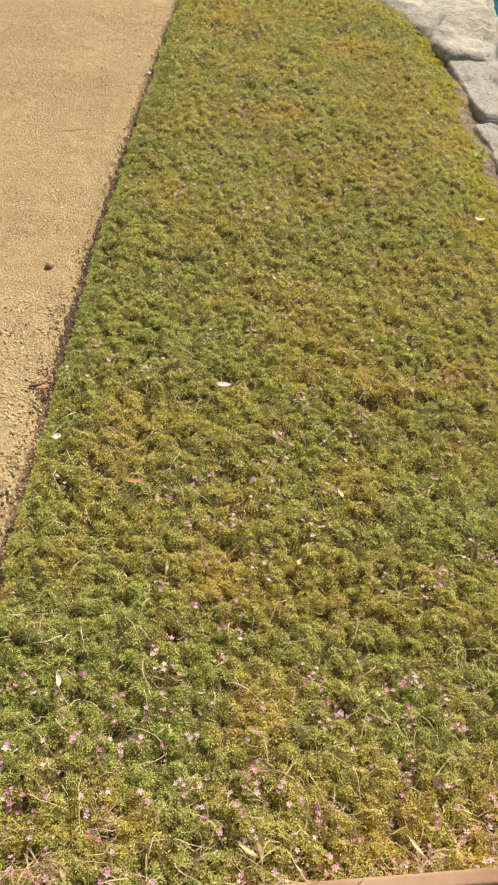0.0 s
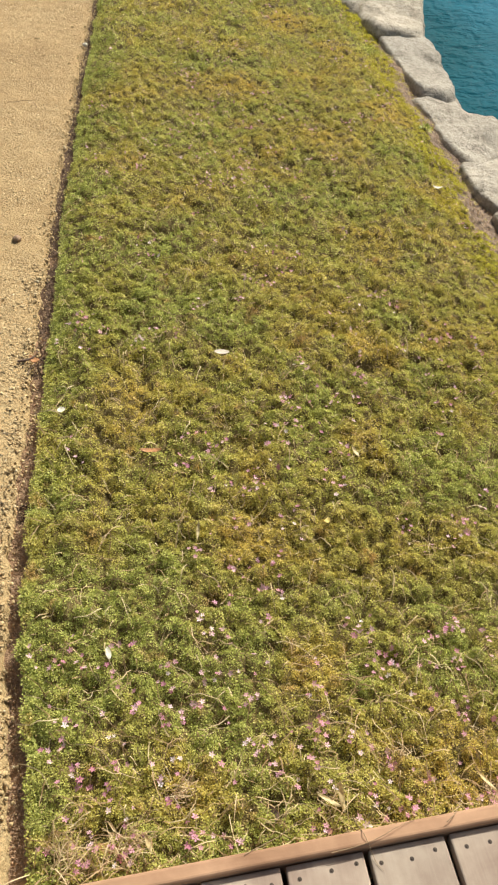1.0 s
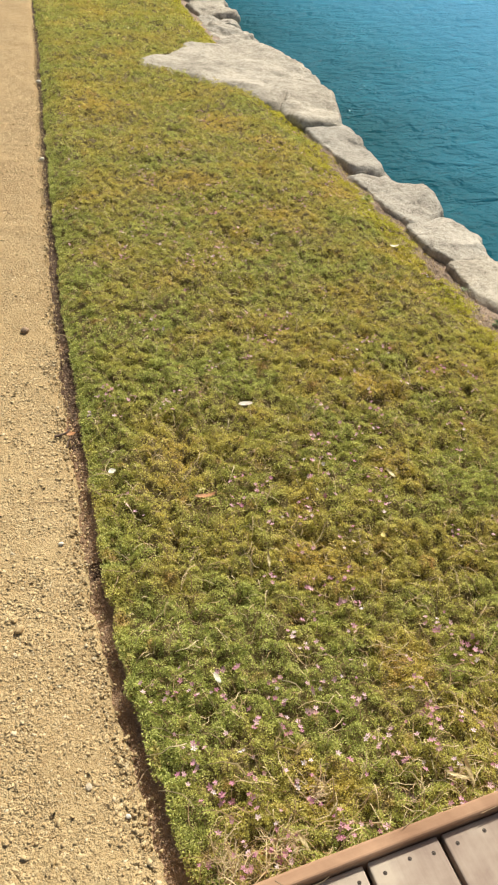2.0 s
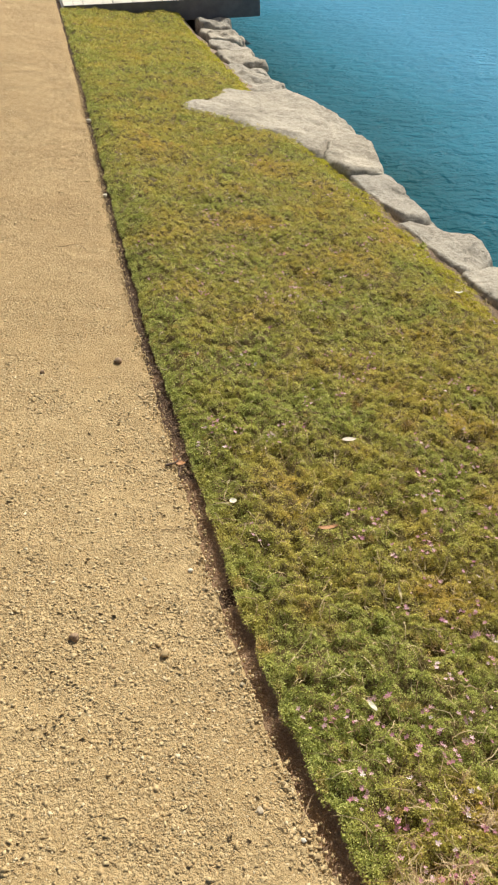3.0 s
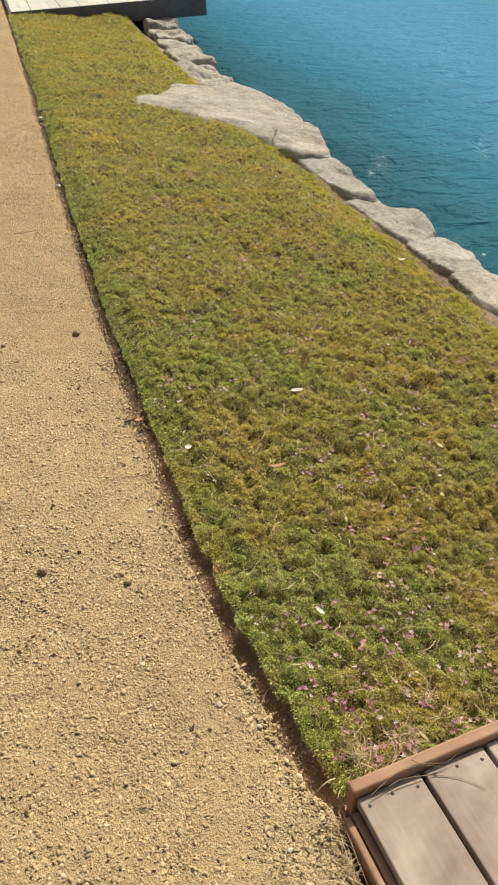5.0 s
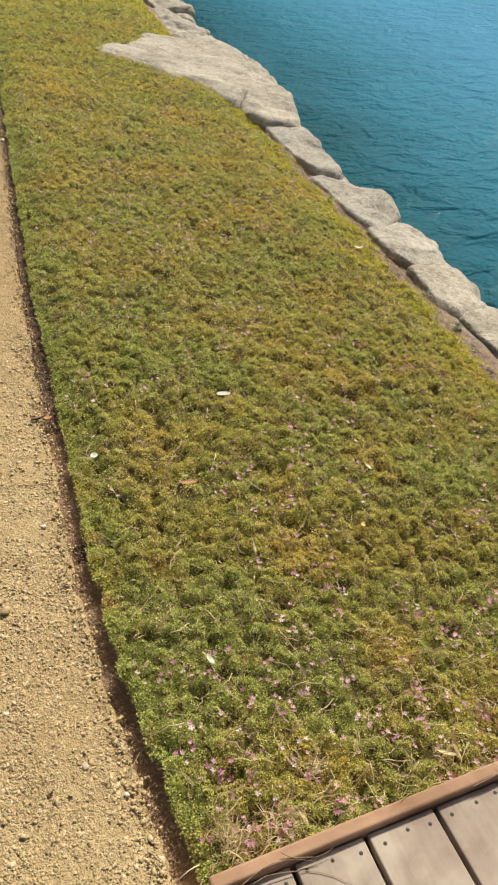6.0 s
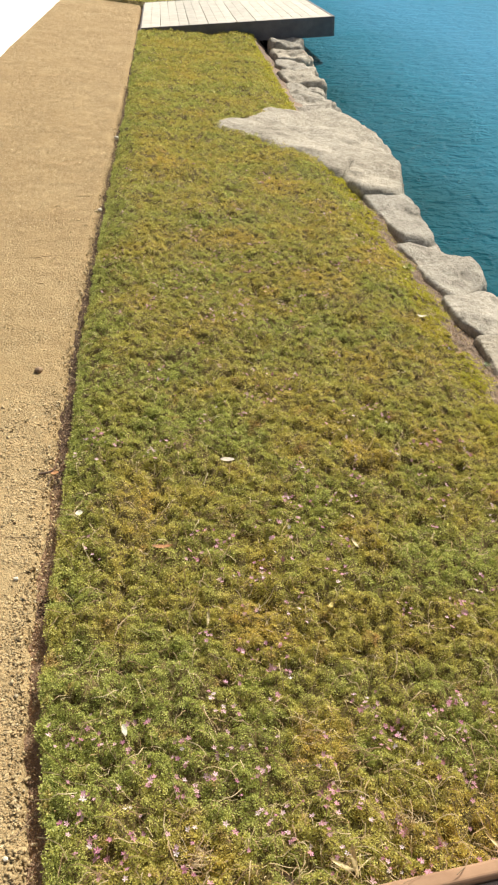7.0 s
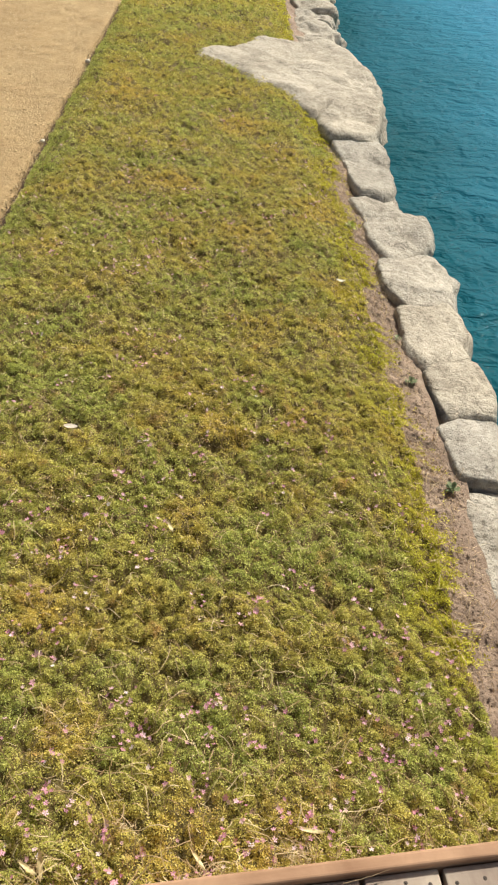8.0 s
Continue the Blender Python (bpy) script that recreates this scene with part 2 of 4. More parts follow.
def plank_material(name, low, high, rough, spec=0.5, run=(1, 0.06, 1)):
    m, nt, b = node_material(name)
    tex = nt.nodes.new("ShaderNodeTexCoord")
    mp = nt.nodes.new("ShaderNodeMapping")
    nt.links.new(tex.outputs["Object"], mp.inputs["Vector"])
    mp.inputs["Scale"].default_value = run
    own = object_random(nt)
    off = nt.nodes.new("ShaderNodeVectorMath")
    off.operation = "SCALE"
    cmb = nt.nodes.new("ShaderNodeCombineXYZ")
    for i in range(3):
        nt.links.new(own, cmb.inputs[i])
    nt.links.new(cmb.outputs[0], off.inputs[0])
    off.inputs["Scale"].default_value = 37.0
    add = nt.nodes.new("ShaderNodeVectorMath")
    nt.links.new(mp.outputs[0], add.inputs[0])
    nt.links.new(off.outputs[0], add.inputs[1])
    grain = noise_node(nt, add.outputs[0], 90, 6.0, 0.65, 0.4)
    v = coords(nt)
    blotch = noise_node(nt, v, 7.0, 5.0, 0.6, 0.3)
    f = maths(nt, "ADD", maths(nt, "MULTIPLY", grain, 0.2), maths(nt, "MULTIPLY", blotch, 0.8))
    col = ramp(nt, f, [(0.35, low), (0.65, high)])
    tone = ramp(nt, own, [(0.0, (0.88, 0.87, 0.86)), (1.0, (1.08, 1.06, 1.04))])
    nt.links.new(mixed(nt, 1.0, col, tone, "MULTIPLY"), b.inputs["Base Color"])
    b.inputs["Roughness"].default_value = rough
    b.inputs["Specular IOR Level"].default_value = spec
    bump(nt, b, maths(nt, "ADD", grain, maths(nt, "MULTIPLY", noise_node(nt, v, 260, 2.0), 0.4)), 0.35, 0.0008)
    return m


PLANK = plank_material("weathered_plank", (0.26, 0.195, 0.158), (0.45, 0.38, 0.305), 0.8, 0.15)
RIM_WOOD = plank_material("brown_rim_timber", (0.27, 0.155, 0.092), (0.47, 0.295, 0.185), 0.8, 0.2, (0.06, 1, 1))
PALE_PLANK = plank_material("pale_plank", (0.46, 0.43, 0.375), (0.62, 0.585, 0.51), 0.6)
FASCIA = plank_material("grey_fascia", (0.13, 0.12, 0.125), (0.20, 0.185, 0.19), 0.6)


def plain(name, color, rough=0.6, metal=0.0, vary=0.25, scale=120, through_light=0.0):
    m, nt, b = node_material(name)
    n = noise_node(nt, coords(nt), scale, 4.0, 0.6)
    lo, hi = tuple(c * (1 - vary) for c in color), tuple(min(1.0, c * (1 + vary)) for c in color)
    col = ramp(nt, n, [(0.35, lo), (0.65, hi)])
    nt.links.new(col, b.inputs["Base Color"])
    b.inputs["Roughness"].default_value, b.inputs["Metallic"].default_value = rough, metal
    bump(nt, b, n, 0.4, 0.0005)
    if through_light:
        tr = nt.nodes.new("ShaderNodeBsdfTranslucent")
        nt.links.new(col, tr.inputs[0])
        mx = nt.nodes.new("ShaderNodeMixShader")
        mx.inputs[0].default_value = through_light
        nt.links.new(b.outputs[0], mx.inputs[1])
        nt.links.new(tr.outputs[0], mx.inputs[2])
        nt.links.new(mx.outputs[0], nt.nodes["Material Output"].inputs[0])
    return m


SCREW = plain("dark_screw", (0.05, 0.035, 0.025), 0.6, 0.4)
DARK_WOOD = plain("shaded_joist", (0.20, 0.14, 0.10), 0.8)
LEAF_PALE = plain("pale_dry_leaf", (0.76, 0.66, 0.56), 0.6, vary=0.15, through_light=0.3)
LEAF_WHITE = plain("bleached_leaf", (0.80, 0.76, 0.62), 0.6, vary=0.15, through_light=0.3)
LEAF_YELLOW = plain("yellow_leaf", (0.62, 0.50, 0.14), 0.55, through_light=0.25)
LEAF_STRAW = plain("straw_leaf", (0.66, 0.54, 0.28), 0.55, through_light=0.2)
LEAF_BROWN = plain("brown_leaf", (0.46, 0.22, 0.09), 0.6, through_light=0.15)
BARK = plain("dry_bark", (0.12, 0.075, 0.05), 0.8)
TWIG = plain("dry_twig", (0.30, 0.21, 0.12), 0.8)


def many_toned(name, stops, rough=0.6, through_light=0.2):
    m, nt, b = node_material(name)
    col = ramp(nt, island(nt), stops)
    nt.links.new(col, b.inputs["Base Color"])
    b.inputs["Roughness"].default_value = rough
    tr = nt.nodes.new("ShaderNodeBsdfTranslucent")
    nt.links.new(col, tr.inputs[0])
    mx = nt.nodes.new("ShaderNodeMixShader")
    mx.inputs[0].default_value = through_light
    nt.links.new(b.outputs[0], mx.inputs[1])
    nt.links.new(tr.outputs[0], mx.inputs[2])
    nt.links.new(mx.outputs[0], nt.nodes["Material Output"].inputs[0])
    return m


PETAL = many_toned("flower_petal", [(0.0, (0.58, 0.22, 0.34)), (0.45, (0.74, 0.38, 0.48)), (0.85, (0.84, 0.57, 0.63)), (1.0, (0.9, 0.80, 0.80))], 0.6, 0.3)
STRAW = many_toned("dry_stem", [(0.0, (0.30, 0.18, 0.085)), (0.5, (0.50, 0.36, 0.18)), (1.0, (0.70, 0.57, 0.34))])


BLADE = many_toned("grass_blade", [(0.0, (0.22, 0.28, 0.08)), (0.6, (0.40, 0.44, 0.15)), (1.0, (0.62, 0.57, 0.26))], 0.55, 0.3)


def water_material():
    m, nt, b = node_material("lake_water")
    v = coords(nt, (0.95, 1.1, 1.0), (0, 0, radians(-14)))
    swell = noise_node(nt, v, 1.8, 2.0, 0.5, 0.3)
    chop = noise_node(nt, v, 4.4, 2.0, 0.5, 0.5)
    fine = noise_node(nt, v, 13.0, 2.0, 0.5, 0.6)
    # dark by the shore stones; the paler blue farther out has sky reflection in it
    sep = nt.nodes.new("ShaderNodeSeparateXYZ")
    nt.links.new(coords(nt), sep.inputs[0])
    off = nt.nodes.new("ShaderNodeMapRange")
    off.inputs[1].default_value, off.inputs[2].default_value = 1.6, 5.6
    nt.links.new(maths(nt, "ADD", sep.outputs[0], maths(nt, "MULTIPLY", noise_node(nt, coords(nt), 0.6, 3.0), 1.2)), off.inputs[0])
    col = ramp(nt, off.outputs[0], [(0.0, (0.003, 0.040, 0.050)), (0.22, (0.007, 0.080, 0.110)), (0.55, (0.024, 0.165, 0.255)), (1.0, (0.055, 0.240, 0.395))])
    h = maths(nt, "ADD", maths(nt, "ADD", maths(nt, "MULTIPLY", swell, 0.9), maths(nt, "MULTIPLY", chop, 1.5)), maths(nt, "MULTIPLY", fine, 0.50))
    bp = nt.nodes.new("ShaderNodeBump")
    bp.inputs["Strength"].default_value, bp.inputs["Distance"].default_value = 1.0, 0.058
    nt.links.new(h, bp.inputs["Height"])
    body = nt.nodes.new("ShaderNodeBsdfDiffuse")
    nt.links.new(col, body.inputs[0])
    nt.links.new(bp.outputs[0], body.inputs["Normal"])
    gloss = nt.nodes.new("ShaderNodeBsdfGlossy")
    gloss.inputs["Roughness"].default_value = 0.03
    nt.links.new(bp.outputs[0], gloss.inputs["Normal"])
    fr = nt.nodes.new("ShaderNodeFresnel")
    fr.inputs["IOR"].default_value = 1.33
    nt.links.new(bp.outputs[0], fr.inputs["Normal"])
    mx = nt.nodes.new("ShaderNodeMixShader")
    nt.links.new(maths(nt, "MULTIPLY", fr.outputs[0], 0.20), mx.inputs[0])
    nt.links.new(body.outputs[0], mx.inputs[1])
    nt.links.new(gloss.outputs[0], mx.inputs[2])
    nt.links.new(mx.outputs[0], nt.nodes["Material Output"].inputs[0])
    return m


WATER = water_material()


# ---- mesh helpers ----
def linked(name, me, material, parent=None, label=""):
    if material is not None and not me.materials:
        me.materials.append(material)
    ob = new(name, me)
    if parent is not None:
        ob.parent = parent
    if label:
        ob["label"] = label
    return ob


def part(name, bm, material, parent=None, label="", smooth=False):
    me = bpy.data.meshes.new(name)
    bm.to_mesh(me)
    bm.free()
    if smooth:
        me.shade_smooth()
    return linked(name, me, material, parent, label)


def array_mesh(name, verts, faces, smooth=False):
    """A mesh from arrays: faces all with the same number of corners."""
    me = bpy.data.meshes.new(name)
    verts, faces = np.asarray(verts, np.float32), np.asarray(faces, np.int32)
    n, k = faces.shape
    me.vertices.add(len(verts))
    me.vertices.foreach_set("co", verts.ravel())
    me.loops.add(n * k)
    me.loops.foreach_set("vertex_index", faces.ravel())
    me.polygons.add(n)
    me.polygons.foreach_set("loop_start", np.arange(0, n * k, k, dtype=np.int32))
    me.polygons.foreach_set("loop_total", np.full(n, k, np.int32))
    me.update(calc_edges=True)
    if smooth:
        me.shade_smooth()
    return me


def grid_faces(nu, nv):
    i, j = np.meshgrid(np.arange(nu - 1), np.arange(nv - 1), indexing="ij")
    a = (i * nv + j).ravel()
    return np.stack([a, a + nv, a + nv + 1, a + 1], 1)


def box(bm, x0, x1, y0, y1, z0, z1, bevel=0.0, segments=2):
    made = bmesh.ops.create_cube(bm, size=1.0)["verts"]
    for v in made:
        v.co = Vector((x0 + (v.co.x + 0.5) * (x1 - x0), y0 + (v.co.y + 0.5) * (y1 - y0), z0 + (v.co.z + 0.5) * (z1 - z0)))
    if bevel:
        bmesh.ops.bevel(bm, geom=[e for e in bm.edges if e.verts[0] in made], offset=bevel, segments=segments, profile=0.5, affect="EDGES")


rng = np.random.default_rng(7)


def vnoise(x, y, size, seed):
    """Smooth value noise of about -1 to 1, for arrays."""
    table = np.random.default_rng(seed).uniform(-1, 1, (256, 256))
    u, v = np.asarray(x) / size + 500.0, np.asarray(y) / size + 500.0
    i, j = np.floor(u).astype(int), np.floor(v).astype(int)
    fu, fv = u - i, v - j
    fu, fv = fu * fu * (3 - 2 * fu), fv * fv * (3 - 2 * fv)
    a, b = table[i % 256, j % 256], table[(i + 1) % 256, j % 256]
    c, d = table[i % 256, (j + 1) % 256], table[(i + 1) % 256, (j + 1) % 256]
    return (a * (1 - fu) + b * fu) * (1 - fv) + (c * (1 - fu) + d * fu) * fv


def tufts(x, y, size, seed):
    """Rounded cushions on a jittered grid: 1 on their tops, 0 between them."""
    r = np.random.default_rng(seed)
    jx, jy, js = r.uniform(0, 1, (128, 128)), r.uniform(0, 1, (128, 128)), r.uniform(0.55, 1.0, (128, 128))
    u, v = np.asarray(x) / size + 300.0, np.asarray(y) / size + 300.0
    i, j = np.floor(u).astype(int), np.floor(v).astype(int)
    best = np.zeros_like(u)
    for di in (-1, 0, 1):
        for dj in (-1, 0, 1):
            a, b = (i + di) % 128, (j + dj) % 128
            d2 = (u - (i + di + jx[a, b])) ** 2 + (v - (j + dj + jy[a, b])) ** 2
            best = np.maximum(best, js[a, b] * np.clip(1 - d2 / 0.75, 0, 1))
    return best


# ---- the lie of the land ----
FALL = 0.1228                      # the bank falls towards the water
PATH_EDGE, LAWN_END = -0.58, 1.155


def slope(x):
    return -FALL * (np.asarray(x, float) - PATH_EDGE)


def lawn_left(y):
    """The lawn's cut edge along the path."""
    y = np.asarray(y, float)
    line = np.interp(y, [0.40, 0.67, 0.83, 1.06, 1.37, 1.67, 2.0, 2.5, 3.5, 8.0, 13.0], [-0.442, -0.468, -0.495, -0.512, -0.534, -0.538, -0.546, -0.560, -0.572, -0.542, -0.532])
    return line + 0.009 * vnoise(y, y * 0 + 3.3, 0.16, 11) + 0.008 * vnoise(y, y * 0 + 1.3, 0.05, 12)


def path_right(y):
    y = np.asarray(y, float)
    line = np.interp(y, [0.39, 0.46, 0.71, 0.87, 1.10, 1.42, 1.73, 2.05, 2.58, 3.5, 8.2, 13.0], [-0.466, -0.508, -0.536, -0.556, -0.573, -0.596, -0.597, -0.606, -0.618, -0.622, -0.588, -0.578])
    wob = np.clip((y - 0.39) / 0.1, 0, 1)
    return line + wob * (0.010 * vnoise(y, y * 0 + 7.7, 0.2, 13) + 0.008 * vnoise(y, y * 0 + 2.1, 0.06, 14) + 0.006 * vnoise(y, y * 0 + 4.4, 0.022, 17))


def path_height(x, y):
    """The path's level; the gravel is banked up a little beside the deck."""
    x, y = np.asarray(x, float), np.asarray(y, float)
    rough = 0.004 * vnoise(x, y, 0.5, 31) + 0.003 * vnoise(x, y, 0.09, 32) + 0.0016 * vnoise(x, y, 0.03, 33)
    return slope(x) + rough + 0.034 * np.clip((x + 0.66) / 0.16, 0, 1) * np.clip((0.56 - y) / 0.14, 0, 1)


def lawn_right(y):
    """The lawn's ragged edge along the stones."""
    y = np.asarray(y, float)
    return LAWN_END + 0.03 * vnoise(y, y * 0 + 5.1, 0.5, 15) + 0.02 * vnoise(y, y * 0 + 8.2, 0.12, 16) + 0.07 * np.clip((y - 8.5) / 3, 0, 1)


def lawn_front(x):
    """Where the lawn meets the deck's rim."""
    return 0.394 + 0.089 * (np.asarray(x, float) + 0.44)


def lawn_height(x, y):
    s = 0.040 * np.clip((lawn_right(y) + 0.02 - x) / 0.35, 0.15, 1)
    soft = 0.014 * vnoise(x, y, 0.33, 21) + 0.010 * vnoise(x, y, 0.14, 22)
    cushion = 0.018 * tufts(x, y, 0.09, 23) * (0.75 + 0.5 * vnoise(x, y, 0.2, 25)) + 0.038 * tufts(x, y, 0.042, 24) + 0.018 * tufts(x, y, 0.021, 30)
    cushion = cushion * np.interp(y, [1.6, 5.0], [1.0, 0.9])
    edge = np.clip((np.asarray(x) - lawn_left(y)) / 0.10, 0, 1) ** 0.7
    low = np.interp(y, [0.8, 2.6], [0.55, 0.05])
    rise = 0.11 * np.clip((np.asarray(y) - 11.8) / 1.5, 0, 1) * np.clip((np.asarray(x) - 0.55) / 0.6, 0, 1)
    s = s - 0.042 * np.clip((np.asarray(x) - 0.92) / 0.28, 0, 1) ** 1.5
    return slope(x) + rise + s * (low + (1 - low) * edge) + (soft + cushion - 0.032) * (0.3 + 0.7 * edge)


# where the lawn has yellowed, and where it stays a deep green: x, y, reach
YELLOWED = ((0.18, 4.15, 0.17), (0.63, 3.55, 0.17), (1.05, 4.15, 0.16), (1.06, 3.08, 0.15), (0.48, 1.96, 0.09), (0.72, 1.66, 0.10), (0.38, 1.52, 0.09), (0.0, 1.20, 0.09),
            (-0.27, 1.66, 0.10), (0.05, 1.42, 0.08), (-0.16, 0.60, 0.09), (0.35, 0.58, 0.12), (0.61, 5.28, 0.20), (0.86, 4.95, 0.15), (1.15, 1.74, 0.09), (0.60, 0.64, 0.12),
            (0.12, 0.85, 0.09), (-0.16, 5.85, 0.16), (0.20, 7.50, 0.16))
GREENED = ((-0.22, 2.60, 0.17), (0.60, 2.98, 0.13), (-0.17, 2.22, 0.14), (-0.46, 3.00, 0.12), (0.01, 1.31, 0.06), (0.59, 2.13, 0.10), (0.28, 1.78, 0.09), (0.80, 1.48, 0.16),
           (1.02, 1.47, 0.11), (0.44, 0.82, 0.11), (-0.30, 0.95, 0.22), (-0.08, 0.75, 0.12))


def crest(x, y):
    """The level on which something a few centimetres wide comes to rest on the tufts."""
    gx, gy = np.meshgrid(x + np.linspace(-0.02, 0.02, 5), y + np.linspace(-0.02, 0.02, 5))
    return float(lawn_height(gx, gy).max())


def dryness(x, y):
    """How yellow the lawn is, 0 to 1."""
    x, y = np.asarray(x, float), np.asarray(y, float)
    lie = 0.36 + 0.28 * vnoise(x, y, 0.30, 91) + 0.26 * vnoise(x, y, 0.11, 92) + 0.22 * vnoise(x, y, 0.045, 93) + 0.08 * vnoise(x, y, 1.1, 94)
    lie = lie - 0.30 * np.clip(1 - (x - lawn_left(y)) / 0.16, 0, 1)
    for spots, much in ((YELLOWED, 0.55), (GREENED, -0.45)):
        for px, py, reach in spots:
            d = np.hypot(x - px, (y - py) * 0.8) / reach * (1 + 0.35 * vnoise(x, y, reach * 0.6, 95))
            lie = lie + much * np.clip(1.35 - d, 0, 1)
    return np.clip(lie, 0, 1)


def fringe(x, y):
    """The lime-yellow margin along the stones, ragged."""
    x, y = np.asarray(x, float), np.asarray(y, float)
    return 0.85 * np.clip((x - lawn_right(y) + 0.15 + 0.09 * vnoise(x, y, 0.16, 96) + 0.06 * vnoise(x, y, 0.05, 97)) / 0.14, 0, 1)


def toned(me, V):
    """Stores how dry the leaves are on the mesh of a lawn, from a map with cells of a centimetre."""
    lo, hi = V[:, :2].min(0), V[:, :2].max(0)
    cell = max(0.01, float((hi - lo).max()) / 1500)
    at = ((V[:, :2] - lo) / cell).astype(int)
    gx, gy = np.meshgrid(lo[0] + np.arange(at[:, 0].max() + 1) * cell, lo[1] + np.arange(at[:, 1].max() + 1) * cell, indexing="ij")
    for key, chart in (("dry", dryness(gx, gy)), ("lime", fringe(gx, gy))):
        me.attributes.new(key, "FLOAT", "POINT").data.foreach_set("value", chart[at[:, 0], at[:, 1]].astype(np.float32))
    # leaves of one sprig share a tone
    heads = np.random.default_rng(98).uniform(0, 1, len(V) // 24 + 1).astype(np.float32)
    me.attributes.new("tone", "FLOAT", "POINT").data.foreach_set("value", np.repeat(heads, 24)[:len(V)])
    return me


def strip_height(x, y):
    """The bare earth between the lawn's ragged edge and the stones."""
    x, y = np.asarray(x, float), np.asarray(y, float)
    r0 = lawn_right(y) + 0.02
    u = np.clip((x - r0) / 0.16, 0, 1)
    top, low = lawn_height(r0, y) - 0.006, slope(r0 + 0.16) - np.interp(y, [2.4, 3.5], [0.062, 0.088])
    return top * (1 - u) + low * u + np.sin(u * math.pi) * (0.008 * vnoise(x, y, 0.07, 51) + 0.005 * vnoise(x, y, 0.025, 52) - 0.006)


SLAB = np.array([(0.28, 7.05), (0.60, 6.72), (0.92, 6.37), (1.16, 5.92), (1.28, 5.5), (1.9, 5.5), (1.9, 8.3), (1.18, 8.02), (0.82, 7.76), (0.50, 7.38)])


def inside(x, y, poly):
    hit = np.zeros(len(x), bool)
    for (xa, ya), (xb, yb) in zip(poly, np.roll(poly, -1, 0)):
        cross = ((ya > y) != (yb > y)) & (x < (xb - xa) * (y - ya) / (yb - ya + 1e-12) + xa)
        hit ^= cross
    return hit


# ground: one sheet that runs on to the horizon and under the lake
def build_ground():
    xs = np.array([-600, -120, -30, -8, -2.4, -1.6, -1.0, -0.6, -0.5, 0.0, 0.6, 1.0, 1.28, 1.45, 1.7, 2.2, 3.2, 8, 40, 200, 600.0])
    zs = np.where(xs < -2.4, slope(-2.4), slope(xs)) - 0.06 - 0.06 * np.clip((xs - 0.9) / 0.3, 0, 1)
    zs = np.where(xs > 1.4, np.interp(xs, [1.4, 1.7, 2.2, 3.2, 8, 600], [-0.42, -0.75, -1.1, -1.6, -2.6, -3.1]), zs)
    ys = np.array([-600, -100, -20, -4, -1, 0, 2, 4, 6, 8, 10, 12, 14, 16, 18, 22, 30, 60, 150, 600.0])
    X, Y = np.meshgrid(xs, ys, indexing="ij")
    Z = np.repeat(zs[:, None], len(ys), 1)
    me = array_mesh("ground", np.stack([X, Y, Z], -1).reshape(-1, 3), grid_faces(len(xs), len(ys)))
    return tagged(linked("ground", me, BANK), "bare brown earth under path, lawn and lake", "ground", kind="structure")


build_ground()


def build_path():
    """The sandy path: a thick sheet with a rough top and a crumbling edge by the lawn."""
    ys = np.concatenate([np.linspace(-12, -1.02, 40), np.linspace(-1, 4, 400), np.linspace(4.02, 26, 300)])
    us = np.linspace(0, 1, 64) ** 0.75
    right = path_right(ys)
    X = -2.12 + (right[None, :] + 2.12) * us[:, None]
    Y = np.repeat(ys[None, :], len(us), 0)
    Z = path_height(X, Y)
    Z = Z - 0.012 * np.clip((X - (right[None, :] - 0.05)) / 0.05, 0, 1) ** 2
    skirt = np.stack([right + 0.012, ys, slope(right) - 0.055], -1)
    V = np.concatenate([np.stack([X, Y, Z], -1).reshape(-1, 3), skirt])
    me = array_mesh("path", V, grid_faces(len(us) + 1, len(ys)), True)
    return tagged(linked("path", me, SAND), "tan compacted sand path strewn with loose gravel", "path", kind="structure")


build_path()


